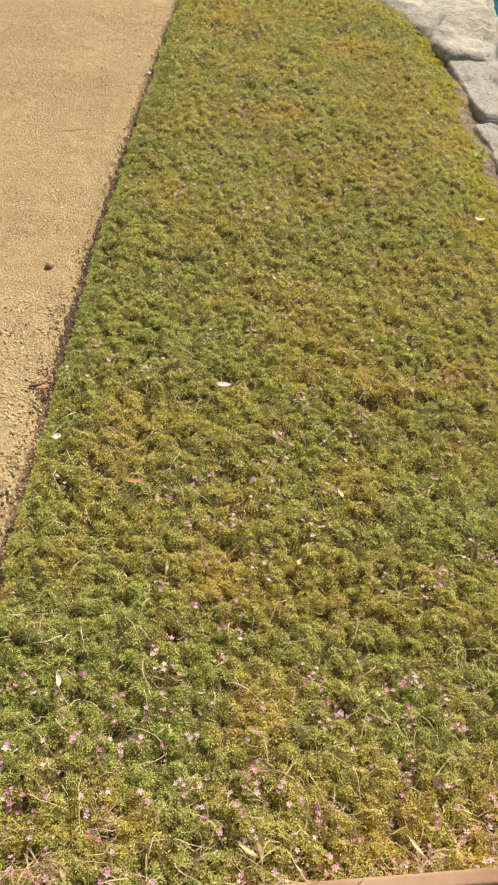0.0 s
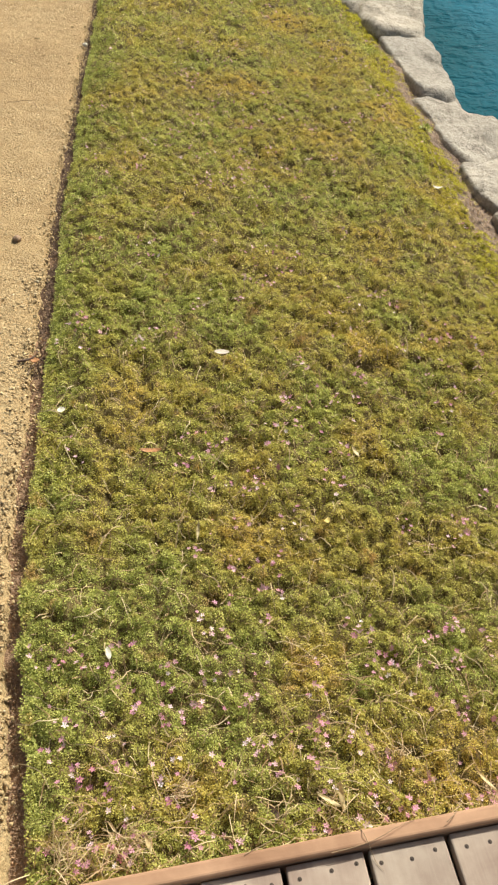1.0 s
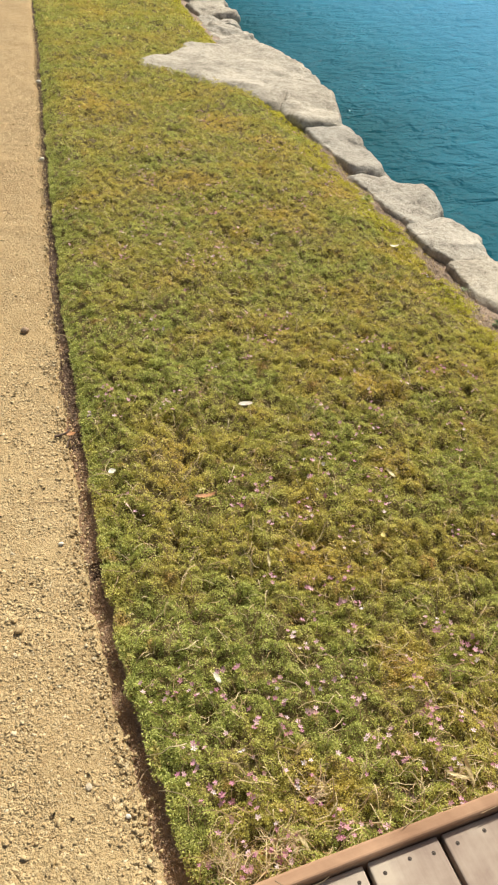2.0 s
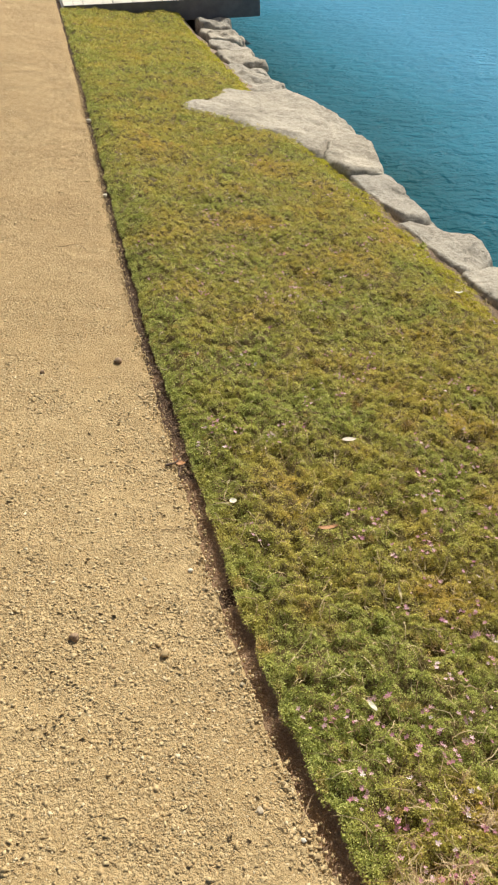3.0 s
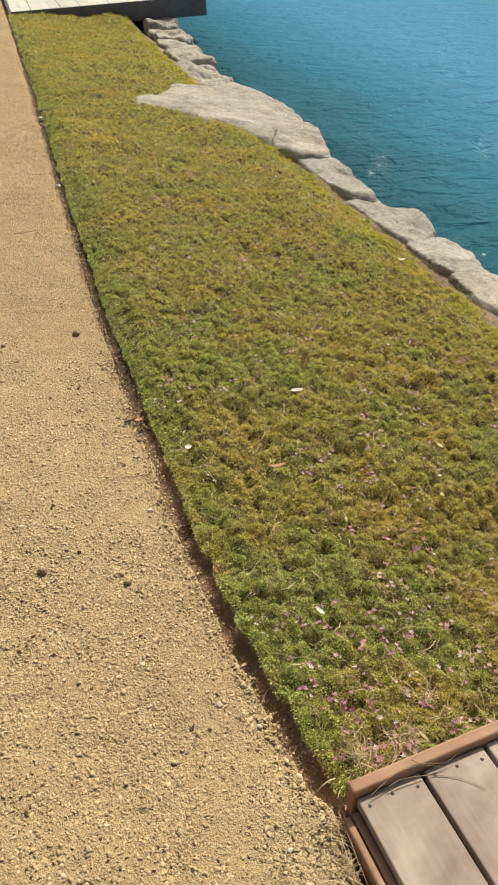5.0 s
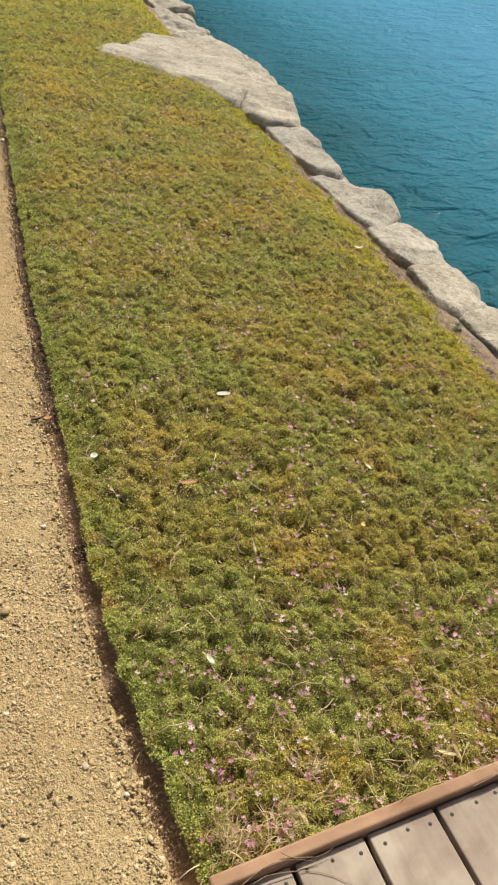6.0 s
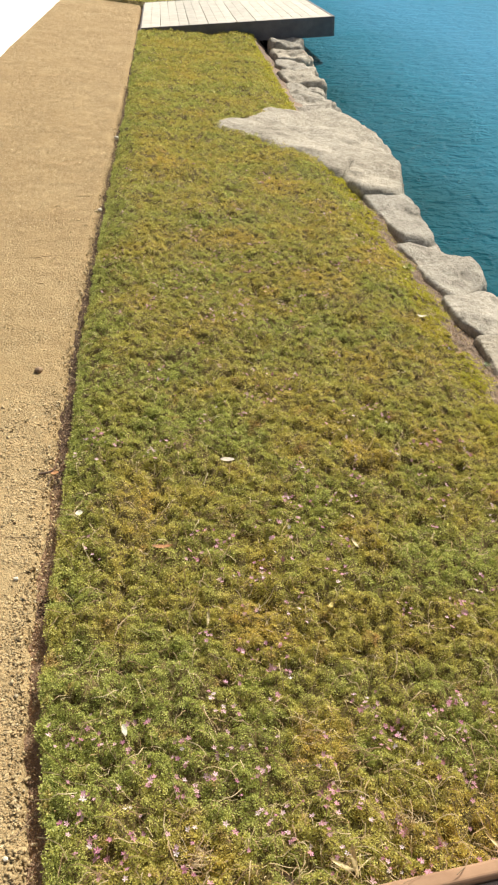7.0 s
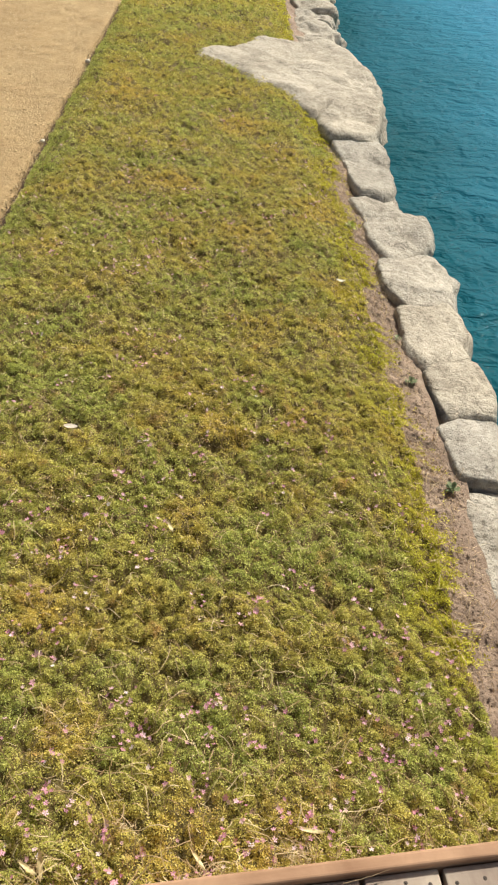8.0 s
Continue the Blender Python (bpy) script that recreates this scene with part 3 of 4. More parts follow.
def build_lawn_soil():
    """The turf's body: a cushioned top with a dark cut face along the path."""
    ys = np.concatenate([np.linspace(0, 1, 300) * 4.2, np.linspace(4.23, 14.6, 330)])
    us = np.linspace(0, 1, 96)
    Yb = np.repeat(ys[None, :], len(us), 0)
    left, right = lawn_left(ys), lawn_right(ys) + 0.02
    X = left[None, :] + (right - left)[None, :] * us[:, None]
    Y = np.maximum(Yb, lawn_front(X) + 0.002 * us[:, None])
    Z = lawn_height(X, Y) - 0.006
    Z = Z - 0.10 * inside(X.ravel(), Y.ravel(), SLAB).reshape(X.shape)
    foot = np.stack([left - 0.085, ys, slope(left) - np.interp(ys, [1.0, 2.2], [0.024, 0.024]), left - 0.010 + 0.006 * vnoise(ys, ys * 0, 0.03, 28), ys, slope(left) - 0.022 + 0.006 * vnoise(ys, ys * 0 + 4, 0.04, 29)], -1)
    foot = np.concatenate([foot[:, :3], foot[:, 3:]])
    tail = np.concatenate([np.stack([right + d, ys, strip_height(right + d, ys)], -1) for d in np.linspace(0.01, 0.17, 16)])
    V = np.concatenate([foot, np.stack([X, Y, Z], -1).reshape(-1, 3), tail])
    me = array_mesh("lawn_soil", V, grid_faces(len(us) + 18, len(ys)), True)
    me.materials.append(THATCH)
    me.materials.append(SOIL)
    me.materials.append(BANK)
    me.materials.append(SHADED_GAP)
    idx = np.zeros(len(me.polygons), np.int32)
    # past about y 2 the gap floor takes the darker, shade-toned soil
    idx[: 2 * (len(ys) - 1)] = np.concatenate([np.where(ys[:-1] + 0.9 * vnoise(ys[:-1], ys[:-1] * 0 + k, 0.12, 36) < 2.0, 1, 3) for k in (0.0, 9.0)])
    idx[-16 * (len(ys) - 1):] = 2
    me.polygons.foreach_set("material_index", idx)
    return tagged(linked("lawn_soil", me, None), "dark thatch and cut soil of the lawn strip", "soil", kind="structure")


build_lawn_soil()

# the white paving beyond the path
bm = bmesh.new()
box(bm, -8.0, -2.10, -12.0, 30.0, -0.05, 0.195, 0.01)
tagged(part("pavement", bm, WHITE_PAVE), "bright white sunlit paving beside the path", "pavement", kind="structure")

# the lake
WATER_Z = -0.56
xs = np.array([1.3, 1.6, 2.5, 5, 12, 40, 150, 600.0])
ys = np.array([-600, -100, -20, -4, 0, 4, 8, 14, 22, 40, 100, 600.0])
X, Y = np.meshgrid(xs, ys, indexing="ij")
me = array_mesh("water", np.stack([X, Y, X * 0 + WATER_Z], -1).reshape(-1, 3), grid_faces(len(xs), len(ys)))
tagged(linked("water", me, WATER), "rippled teal-blue lake water in the sun", "water", kind="structure")


# ---- shore stones ----
def stone(outline, top, bottom, seed, label, crown=0.05, rough=0.03, detail=64, name="boulder", material=STONE, tilt=0.2, group="shore stones"):
    """A weathered block: rounded plan, soft shoulders, a gently domed top and broken sides."""
    pts = np.array(outline, float)
    c = pts.mean(0)
    rel = (pts - c) * np.array([1.04, 1.20])
    ang, rad = np.arctan2(rel[:, 1], rel[:, 0]), np.hypot(rel[:, 0], rel[:, 1])
    order = np.argsort(ang)
    ang, rad = ang[order], rad[order]
    th = np.linspace(-math.pi, math.pi, detail, endpoint=False)
    ends = np.stack([rad * np.cos(ang), rad * np.sin(ang)], 1)
    R = np.empty(detail)
    for k, t in enumerate(th):
        i = np.searchsorted(ang, t) % len(ang)
        p, q = ends[i - 1], ends[i]
        d = np.array([math.cos(t), math.sin(t)])
        e = q - p
        det = d[0] * -e[1] + d[1] * e[0]
        R[k] = (p[0] * -e[1] + p[1] * e[0]) / det
    for _ in range(max(1, detail // 48)):
        R = 0.5 * R + 0.25 * (np.roll(R, 1) + np.roll(R, -1))
    rings = detail // 2
    s = np.linspace(0, 1, rings)
    verts = []
    h = top - bottom
    for a in s[:-1]:
        # from the foot up the side and over the shoulder to the crown
        if a < 0.45:
            w, z = 0.97 + 0.05 * math.sin(a / 0.45 * math.pi), bottom + h * 0.84 * (a / 0.45)
        else:
            b = (a - 0.45) / 0.55
            w, z = (1 - b ** 1.5) ** 0.72, bottom + h * (0.84 + 0.16 * math.sin(min(1, b * 2.6) * math.pi / 2)) + crown * b * 0.6
        for k, t in enumerate(th):
            verts.append((c[0] + R[k] * w * math.cos(t), c[1] + R[k] * w * math.sin(t), z))
    verts.append((c[0], c[1], top + crown * 0.6))
    out = []
    for x, y, z in verts:
        z -= tilt * (x - c[0])
        p = Vector((x, y, z))
        q = p * 2.6 + Vector((seed * 7.3, seed * 3.1, 0))
        a = noise.noise(q) * rough * 2.2 + noise.noise(q * 2.3) * rough * 1.1 + noise.noise(q * 5.0) * rough * 0.35
        # chips and hollows broken out of the sides
        cell = noise.voronoi(q * 1.7)[0]
        low = min(1.0, max(0.0, (top - z) / 0.12))
        a -= rough * (0.2 + 0.5 * low) * max(0.0, 1 - (cell[1] - cell[0]) * 4.0)
        a -= rough * (0.15 + 0.55 * low) * max(0.0, noise.noise(q * 11.0)) + rough * 0.2 * low * max(0.0, noise.noise(q * 26.0))
        bands = noise.noise(Vector((q.x * 0.5, q.y * 0.5, z * 20 + seed))) * rough * 0.08
        d = Vector((x - c[0], y - c[1], (z - (top + bottom) / 2) * 0.8))
        d = d.normalized() if d.length else Vector((0, 0, 1))
        p += Vector((d.x, d.y, 0)) * (a + bands) + Vector((0, 0, a * 0.7))
        out.append(p)
    faces = [(r * detail + k, r * detail + (k + 1) % detail, (r + 1) * detail + (k + 1) % detail, (r + 1) * detail + k) for r in range(rings - 2) for k in range(detail)]
    last = len(out) - 1
    me = bpy.data.meshes.new(name)
    me.from_pydata([tuple(p - Vector((c[0], c[1], bottom))) for p in out], [], faces + [((rings - 2) * detail + k, (rings - 2) * detail + (k + 1) % detail, last) for k in range(detail)])
    me.shade_smooth()
    ob = linked(name, me, material)
    ob.location = (c[0], c[1], bottom)
    return tagged(ob, label, "boulder", group)


PALE = "pale grey weathered limestone block edging the lake"
stone([(1.31, 1.40), (1.30, 1.63), (1.33, 1.86), (1.48, 1.93), (1.65, 1.78), (1.62, 1.30), (1.45, 1.18)], -0.315, -0.8, 1, PALE, 0.018, 0.024, 128)
stone([(1.34, 1.97), (1.31, 2.23), (1.42, 2.30), (1.60, 2.35), (1.66, 2.12), (1.50, 1.95)], -0.315, -0.8, 2, PALE, 0.018, 0.024, 128)
stone([(1.36, 2.31), (1.33, 2.62), (1.45, 2.70), (1.63, 2.79), (1.66, 2.53), (1.60, 2.36)], -0.315, -0.8, 3, PALE, 0.018, 0.024, 128)
stone([(1.37, 2.68), (1.30, 2.83), (1.32, 3.10), (1.45, 3.17), (1.62, 3.26), (1.66, 3.00), (1.62, 2.80)], -0.315, -0.8, 4, PALE, 0.018, 0.024, 128)
stone([(1.37, 3.17), (1.29, 3.40), (1.30, 3.64), (1.45, 3.76), (1.62, 3.85), (1.73, 3.60), (1.66, 3.30)], -0.315, -0.8, 5, PALE, 0.018, 0.028, 128)
stone([(1.37, 3.73), (1.28, 3.96), (1.25, 4.45), (1.40, 4.57), (1.58, 4.69), (1.69, 4.28), (1.70, 4.15), (1.63, 3.88)], -0.315, -0.8, 6, PALE, 0.018, 0.028, 128)
stone([(1.32, 4.55), (1.28, 5.05), (1.24, 5.48), (1.42, 5.68), (1.64, 5.80), (1.67, 5.35), (1.57, 4.72)], -0.30, -0.8, 7, PALE, 0.018, 0.03, 128)
stone([(1.24, 5.52), (1.15, 5.88), (1.38, 6.22), (1.60, 6.27), (1.76, 6.27), (1.68, 5.87), (1.57, 5.58)], -0.235, -0.8, 8, "pale grey limestone block cracked from the large slab", 0.02, 0.028, 128, tilt=0.15)
stone([(0.23, 7.06), (0.57, 6.71), (0.92, 6.35), (1.13, 5.95), (1.38, 6.28), (1.76, 6.34), (1.86, 7.30), (1.60, 8.20), (1.18, 8.06), (0.82, 7.80), (0.44, 7.38)], -0.165, -0.8, 9,
      "broad pale grey limestone slab reaching into the lawn", 0.03, 0.026, 144, tilt=0.15)
FLAT = "flat layered grey limestone block at the waterline"
edge_y = 8.25
for k, step in enumerate((0.62, 0.75, 0.58, 0.82, 0.9, 0.8, 0.95, 0.9)):
    y0, y1 = edge_y, edge_y + step
    i, o = 1.23 + 0.055 * (y0 - 8.3), 1.66 + 0.078 * (y0 - 8.3) + 0.04 * (k % 2)
    stone([(i, y0 + 0.03), (i - 0.02, (y0 + y1) / 2), (i, y1 - 0.03), (o - 0.06, y1 - 0.02), (o, (y0 + y1) / 2), (o - 0.04, y0 + 0.02)], -0.315 - 0.01 * (k % 3) + 0.05 * max(0, k - 4), -0.9, 20 + k, FLAT, 0.05, 0.045, 96, tilt=0.12)
    edge_y = y1
edge_y = 17.2
for k, step in enumerate((1.0, 0.8, 1.2, 0.9, 1.3, 1.1)):
    y0, y1 = edge_y, edge_y + step
    i, o = 1.02 - 0.045 * k, 1.40 - 0.04 * k
    stone([(i, y0), (i - 0.03, (y0 + y1) / 2), (i, y1 - 0.03), (o, y1), (o + 0.06, (y0 + y1) / 2), (o, y0 + 0.02)], -0.20, -0.9, 40 + k, FLAT, 0.03, 0.035, 40)
    edge_y = y1


# ---- decks ----
def plank_mesh(length, width, thick, bevel):
    bm = bmesh.new()
    box(bm, -width / 2, width / 2, -length, 0, -thick, 0, bevel, 2)
    me = bpy.data.meshes.new("plank")
    bm.to_mesh(me)
    bm.free()
    me.materials.append(PLANK)
    return me


def screw_mesh():
    bm = bmesh.new()
    # the flush dark disc stands for the screw's hole
    bmesh.ops.create_cone(bm, cap_ends=True, segments=10, radius1=0.0040, radius2=0.0040, depth=0.006)
    bmesh.ops.create_cone(bm, cap_ends=True, segments=8, radius1=0.0022, radius2=0.0012, depth=0.002, matrix=Matrix.Translation((0, 0, 0.0035)))
    me = bpy.data.meshes.new("screw")
    bm.to_mesh(me)
    bm.free()
    me.materials.append(SCREW)
    return me


def deck(base, label, planks, length, plank_mat, rim_mat, screws, rim_up, skirt):
    """A low timber platform: planks in one direction, a rim across their ends, joists and posts below."""
    thing = tagged(new("deck"), label, "deck")
    thing.matrix_world = base
    pitch, width = 0.149, 0.139 if screws else 0.1445
    me = plank_mesh(length, width, 0.03, 0.003)
    if plank_mat is not PLANK:
        me.materials.clear()
        me.materials.append(plank_mat)
    sm = screw_mesh() if screws else None
    r = random.Random(4)
    for k in range(planks):
        p = linked("plank", me, None, thing)
        p.location = (pitch * (k + 0.5), (-0.001 if screws else -0.004) - r.random() * 0.002, r.uniform(-0.001, 0.001))
        p.rotation_euler = (0, 0, radians(r.uniform(-0.08, 0.08)))
        if screws:
            for x in (-0.05, r.uniform(-0.006, 0.006), 0.05):
                s = linked("screw", sm, None, p)
                s.location = (x + r.uniform(-0.004, 0.004), -0.022 + r.uniform(-0.006, 0.006), -0.0028)
    total = pitch * planks
    bm = bmesh.new()
    box(bm, -0.002, total + 0.03, 0.0, 0.028, -skirt, rim_up, 0.006, 3)
    part("rim", bm, rim_mat, thing, "brown timber rim board" if screws else "dark grey fascia board")
    bm = bmesh.new()
    box(bm, total + 0.002, total + 0.034, -length - 0.03, -0.006, -skirt, rim_up if not screws else 0.0, 0.004)
    part("end_board", bm, rim_mat, thing)
    bm = bmesh.new()
    box(bm, -0.030, -0.014, -length, -0.012, -0.10, -0.030, 0.006, 3)
    part("side_edging", bm, rim_mat, thing)
    # unseen strip added in the edging gap to keep it from going dark
    bm = bmesh.new()
    box(bm, -0.0118, 0.004, -length, -0.014, -0.10, -0.026, 0.002)
    part("fillet", bm, rim_mat if screws else plank_mat, thing)
    bm = bmesh.new()
    box(bm, 0.0, total, -length - 0.044, -length - 0.0135, -skirt, 0.003 if not screws else -0.004, 0.004)
    part("back_board", bm, rim_mat, thing)
    for y in (-0.10, -length / 2, -length + 0.12):
        bm = bmesh.new()
        box(bm, 0.0, total - 0.01, y - 0.03, y + 0.03, -0.15, -0.0315, 0.003)
        part("joist", bm, DARK_WOOD, thing)
    for y in (-0.4, -length + 0.4):
        for x in (total * 0.6, total * 0.72) if screws else (total * 0.62,):
            bm = bmesh.new()
            box(bm, x - 0.06, x + 0.06, y - 0.06, y + 0.06, -1.7, -0.151, 0.008)
            part("post", bm, DARK_WOOD, thing)
    return thing


deck(pose(-0.432, 0.363, 0.074, 0, 0, 5.1), "weathered mauve-brown plank deck with a raised brown timber rim", 20, 3.9, PLANK, RIM_WOOD, True, 0.019, 0.20)
deck(pose(-0.49, 17.3, 0.055), "pale plank jetty over the lake with a dark grey fascia", 20, 3.93, PALE_PLANK, FASCIA, False, 0.004, 0.275)


# ---- growth ----
def leaf_cloud(x, y, z, size, r, lean=(0.0, 0.95)):
    """Small pointed leaves, folded along the middle, one quad each."""
    n = len(x)
    az, el = r.uniform(0, 2 * math.pi, n), r.uniform(lean[0], lean[1], n)
    L = size * r.uniform(0.6, 1.35, n)
    W = L * r.uniform(0.42, 0.62, n)
    d = np.stack([np.cos(az) * np.cos(el), np.sin(az) * np.cos(el), np.sin(el)], 1)
    roll = r.uniform(-0.6, 0.6, n)
    side = np.stack([-np.sin(az) * np.cos(roll), np.cos(az) * np.cos(roll), np.sin(roll)], 1)
    base = np.stack([x, y, z], 1)
    mid = base + d * (L * 0.52)[:, None]
    lift = np.zeros((n, 3))
    lift[:, 2] = L * 0.08
    V = np.stack([base, mid + side * (W / 2)[:, None] + lift, base + d * L[:, None], mid - side * (W / 2)[:, None] + lift], 1).reshape(-1, 3)
    return V, np.arange(4 * n).reshape(-1, 4)


def sprigs(x, y, z, size, r, leaves=8, lean=None):
    """Small rosettes, spread square to the tuft that they grow on; lean is the tuft's fall in x and y."""
    n = len(x)
    lean = np.zeros((n, 2)) if lean is None else lean
    up = np.concatenate([lean + r.normal(0, 0.20, (n, 2)), np.ones((n, 1))], 1)
    up /= np.linalg.norm(up, axis=1)[:, None]
    along = np.stack([up[:, 2], np.zeros(n), -up[:, 0]], 1)
    along /= np.linalg.norm(along, axis=1)[:, None]
    cross = np.cross(up, along)
    up, along, cross = up[:, None, :], along[:, None, :], cross[:, None, :]
    az = ((np.arange(leaves) * 2.39996)[None, :] + r.uniform(0, 2 * math.pi, n)[:, None])[..., None]
    ring = ((np.arange(leaves) / (leaves - 1))[None, :] * np.ones((n, 1)))[..., None]
    el = 1.10 - 1.0 * ring + r.uniform(-0.25, 0.25, (n, leaves, 1))
    L = size * (0.75 + 0.45 * ring) * r.uniform(0.75, 1.25, (n, leaves, 1)) * r.uniform(0.75, 1.3, n)[:, None, None]
    W = L * r.uniform(0.38, 0.54, (n, leaves, 1))
    out = along * np.cos(az) + cross * np.sin(az)
    d = out * np.cos(el) + up * np.sin(el)
    side = cross * np.cos(az) - along * np.sin(az) + up * r.uniform(-0.35, 0.35, (n, leaves, 1))
    base = np.stack([x, y, z], -1)[:, None, :] + (out + up * (0.9 - ring * 1.6)) * (size * 0.35)
    mid = base + d * (L * 0.55) + up * (L * 0.10)
    V = np.stack([base, mid + side * (W / 2), base + d * L, mid - side * (W / 2)], 2).reshape(-1, 3)
    return V, np.arange(4 * n * leaves).reshape(-1, 4)


def joined(chunks):
    V, F, at = [], [], 0
    for v, f in chunks:
        V.append(v)
        F.append(f + at)
        at += len(v)
    return np.concatenate(V), np.concatenate(F)


def build_grass():
    r = np.random.default_rng(5)
    chunks = []
    for y0, y1, count, size in ((0.36, 1.3, 620000, 0.0052), (1.3, 2.4, 420000, 0.0068), (2.4, 4.6, 390000, 0.0086), (4.6, 8.5, 250000, 0.0130), (8.5, 13.4, 110000, 0.022)):
        count = count // 8
        y = r.uniform(y0, y1, count)
        left, right = lawn_left(y) - 0.004, lawn_right(y) + 0.015
        x = left + (right - left) * r.uniform(0, 1, count)
        bare = vnoise(x, y, 0.045, 26) + 0.7 * vnoise(x, y, 0.11, 27)
        thin = r.uniform(0, 1, count) < np.clip(-0.14 + 0.50 * tufts(x, y, 0.021, 30) + 0.20 * tufts(x, y, 0.09, 23) + 0.9 * tufts(x, y, 0.042, 24) + 0.30 * bare, 0.03, 1)
        keep = (y > lawn_front(x) + 0.014) & ~inside(x, y, SLAB) & thin
        x, y = x[keep], y[keep]
        z = lawn_height(x, y) + r.uniform(-0.004, 0.006, len(x)) * (size / 0.008) ** 0.5
        step = 0.006
        lean = np.stack([lawn_height(x - step, y) - lawn_height(x + step, y), lawn_height(x, y - step) - lawn_height(x, y + step)], 1) / (2 * step)
        chunks.append(sprigs(x, y, z, size, r, 6, np.clip(lean, -1.6, 1.6)))
    # sprigs that creep out over the bare strip
    y = r.uniform(0.8, 6.0, 5200)
    x = lawn_right(y) + r.exponential(0.028, len(y))
    keep = (x < lawn_right(y) + 0.13) & ~inside(x, y, SLAB) & (vnoise(x, y, 0.12, 29) > -0.1)
    x, y = x[keep], y[keep]
    chunks.append(sprigs(x, y, strip_height(x, y) + 0.006, 0.009, r, 6))
    # the overhanging fringe on the cut edge
    y = r.uniform(0.42, 6, 26000)
    x = lawn_left(y) + r.uniform(-0.012, 0.02, len(y))
    z = lawn_height(np.maximum(x, lawn_left(y)), y) + 0.012 - r.uniform(0, 0.026, len(y))
    chunks.append(leaf_cloud(x, y, z, 0.006, r, (-0.7, 0.8)))
    V, F = joined(chunks)
    me = toned(array_mesh("grass", V, F), V)
    return tagged(linked("grass", me, LEAF), "low clumpy green and yellow ground cover lawn", "grass", kind="stuff")


build_grass()


def build_far_grass():
    """The lawn that goes on past the jetty and across the end of the path."""
    r = np.random.default_rng(6)
    xs, ys = np.linspace(-14, 1.08, 120), np.linspace(17.35, 44, 150)
    X, Y = np.meshgrid(xs, ys, indexing="ij")
    Y = Y + np.clip(-0.5 - X, 0, 3) * 0.65 * (44 - Y) / 27
    X = X - np.clip(Y - 18, 0, 30) * 0.05 * np.clip((X + 1) / 2, 0, 1)
    h = lambda x, y: slope(np.clip(x, -2.2, 5)) + 0.05 + 0.02 * vnoise(x, y, 0.4, 61) + 0.02 * tufts(x, y, 0.12, 62)
    V = np.stack([X, Y, h(X, Y)], -1)
    V[:, 0, 2] -= 0.09
    tagged(linked("far_lawn_soil", array_mesh("far_lawn_soil", V.reshape(-1, 3), grid_faces(len(xs), len(ys)), True), THATCH), "dark thatch of the lawn past the jetty", "soil", kind="structure")
    n = 45000
    x = r.uniform(-5, 1.08, n)
    y = 17.4 + np.clip(-0.5 - x, 0, 3) * 0.62 + r.uniform(0, 1, n) ** 1.6 * 16
    x = x - np.clip(y - 18, 0, 30) * 0.05 * np.clip((x + 1) / 2, 0, 1)
    v, f = leaf_cloud(x, y, h(x, y), 0.042, r)
    tagged(linked("far_grass", toned(array_mesh("far_grass", v, f), v), LEAF), "yellow-green ground cover lawn past the jetty", "grass", kind="stuff")


build_far_grass()


def build_stems():
    """Dry bleached stems that lie over the lawn."""
    r = np.random.default_rng(8)
    n = 8200
    y = 0.42 + r.uniform(0, 1, n) ** 1.9 * 5.0
    x = lawn_left(y) + 0.02 + (lawn_right(y) - lawn_left(y) - 0.04) * r.uniform(0, 1, n)
    # more of them gather along the rim
    m = 330
    xe = r.uniform(-0.44, 1.1, m)
    x = np.concatenate([x, xe])
    y = np.concatenate([y, lawn_front(xe) + np.abs(r.normal(0, 0.055, m)) + 0.02])
    # and on the bare strip before the stones
    yb = r.uniform(1.0, 5.3, 2600)
    x = np.concatenate([x, lawn_right(yb) + r.uniform(-0.02, 0.15, 2600)])
    y = np.concatenate([y, yb])
    keep = y > lawn_front(x) + 0.015
    x, y = x[keep], y[keep]
    n = len(x)
    L = 0.006 + 0.11 * r.uniform(0, 1, n) ** 3.2
    az, bend = r.uniform(0, 2 * math.pi, n), r.uniform(-1.2, 1.2, n)
    k = 6
    s = np.linspace(0, 1, k)
    a = az[:, None] + bend[:, None] * s[None, :]
    px = x[:, None] + np.cumsum(np.cos(a), 1) * (L / k)[:, None]
    py = y[:, None] + np.cumsum(np.sin(a), 1) * (L / k)[:, None]
    py = np.maximum(py, lawn_front(px) + 0.004)
    past = np.clip((px - lawn_right(py) - 0.01) / 0.01, 0, 1)
    pz = (1 - past) * (lawn_height(px, py) + 0.021) + past * (strip_height(px, py) + 0.003) + np.sin(s * math.pi)[None, :] * (L * r.uniform(0.0, 0.4, n))[:, None]
    w = (r.uniform(0.0006, 0.0012, n)[:, None] * (1 - 0.6 * s)[None, :])
    ox, oy = -np.sin(a) * w, np.cos(a) * w
    A, B = np.stack([px + ox, py + oy, pz], -1), np.stack([px - ox, py - oy, pz + 0.0006], -1)
    V = np.stack([A, B], 2).reshape(-1, 3)
    base = (np.arange(n) * k * 2)[:, None] + (np.arange(k - 1) * 2)[None, :]
    base = base.ravel()
    F = np.stack([base, base + 1, base + 3, base + 2], 1)
    tagged(linked("dry_grass", array_mesh("dry_grass", V, F), STRAW), "thin bleached dry stems strewn over the lawn", "dry grass", kind="stuff")


build_stems()


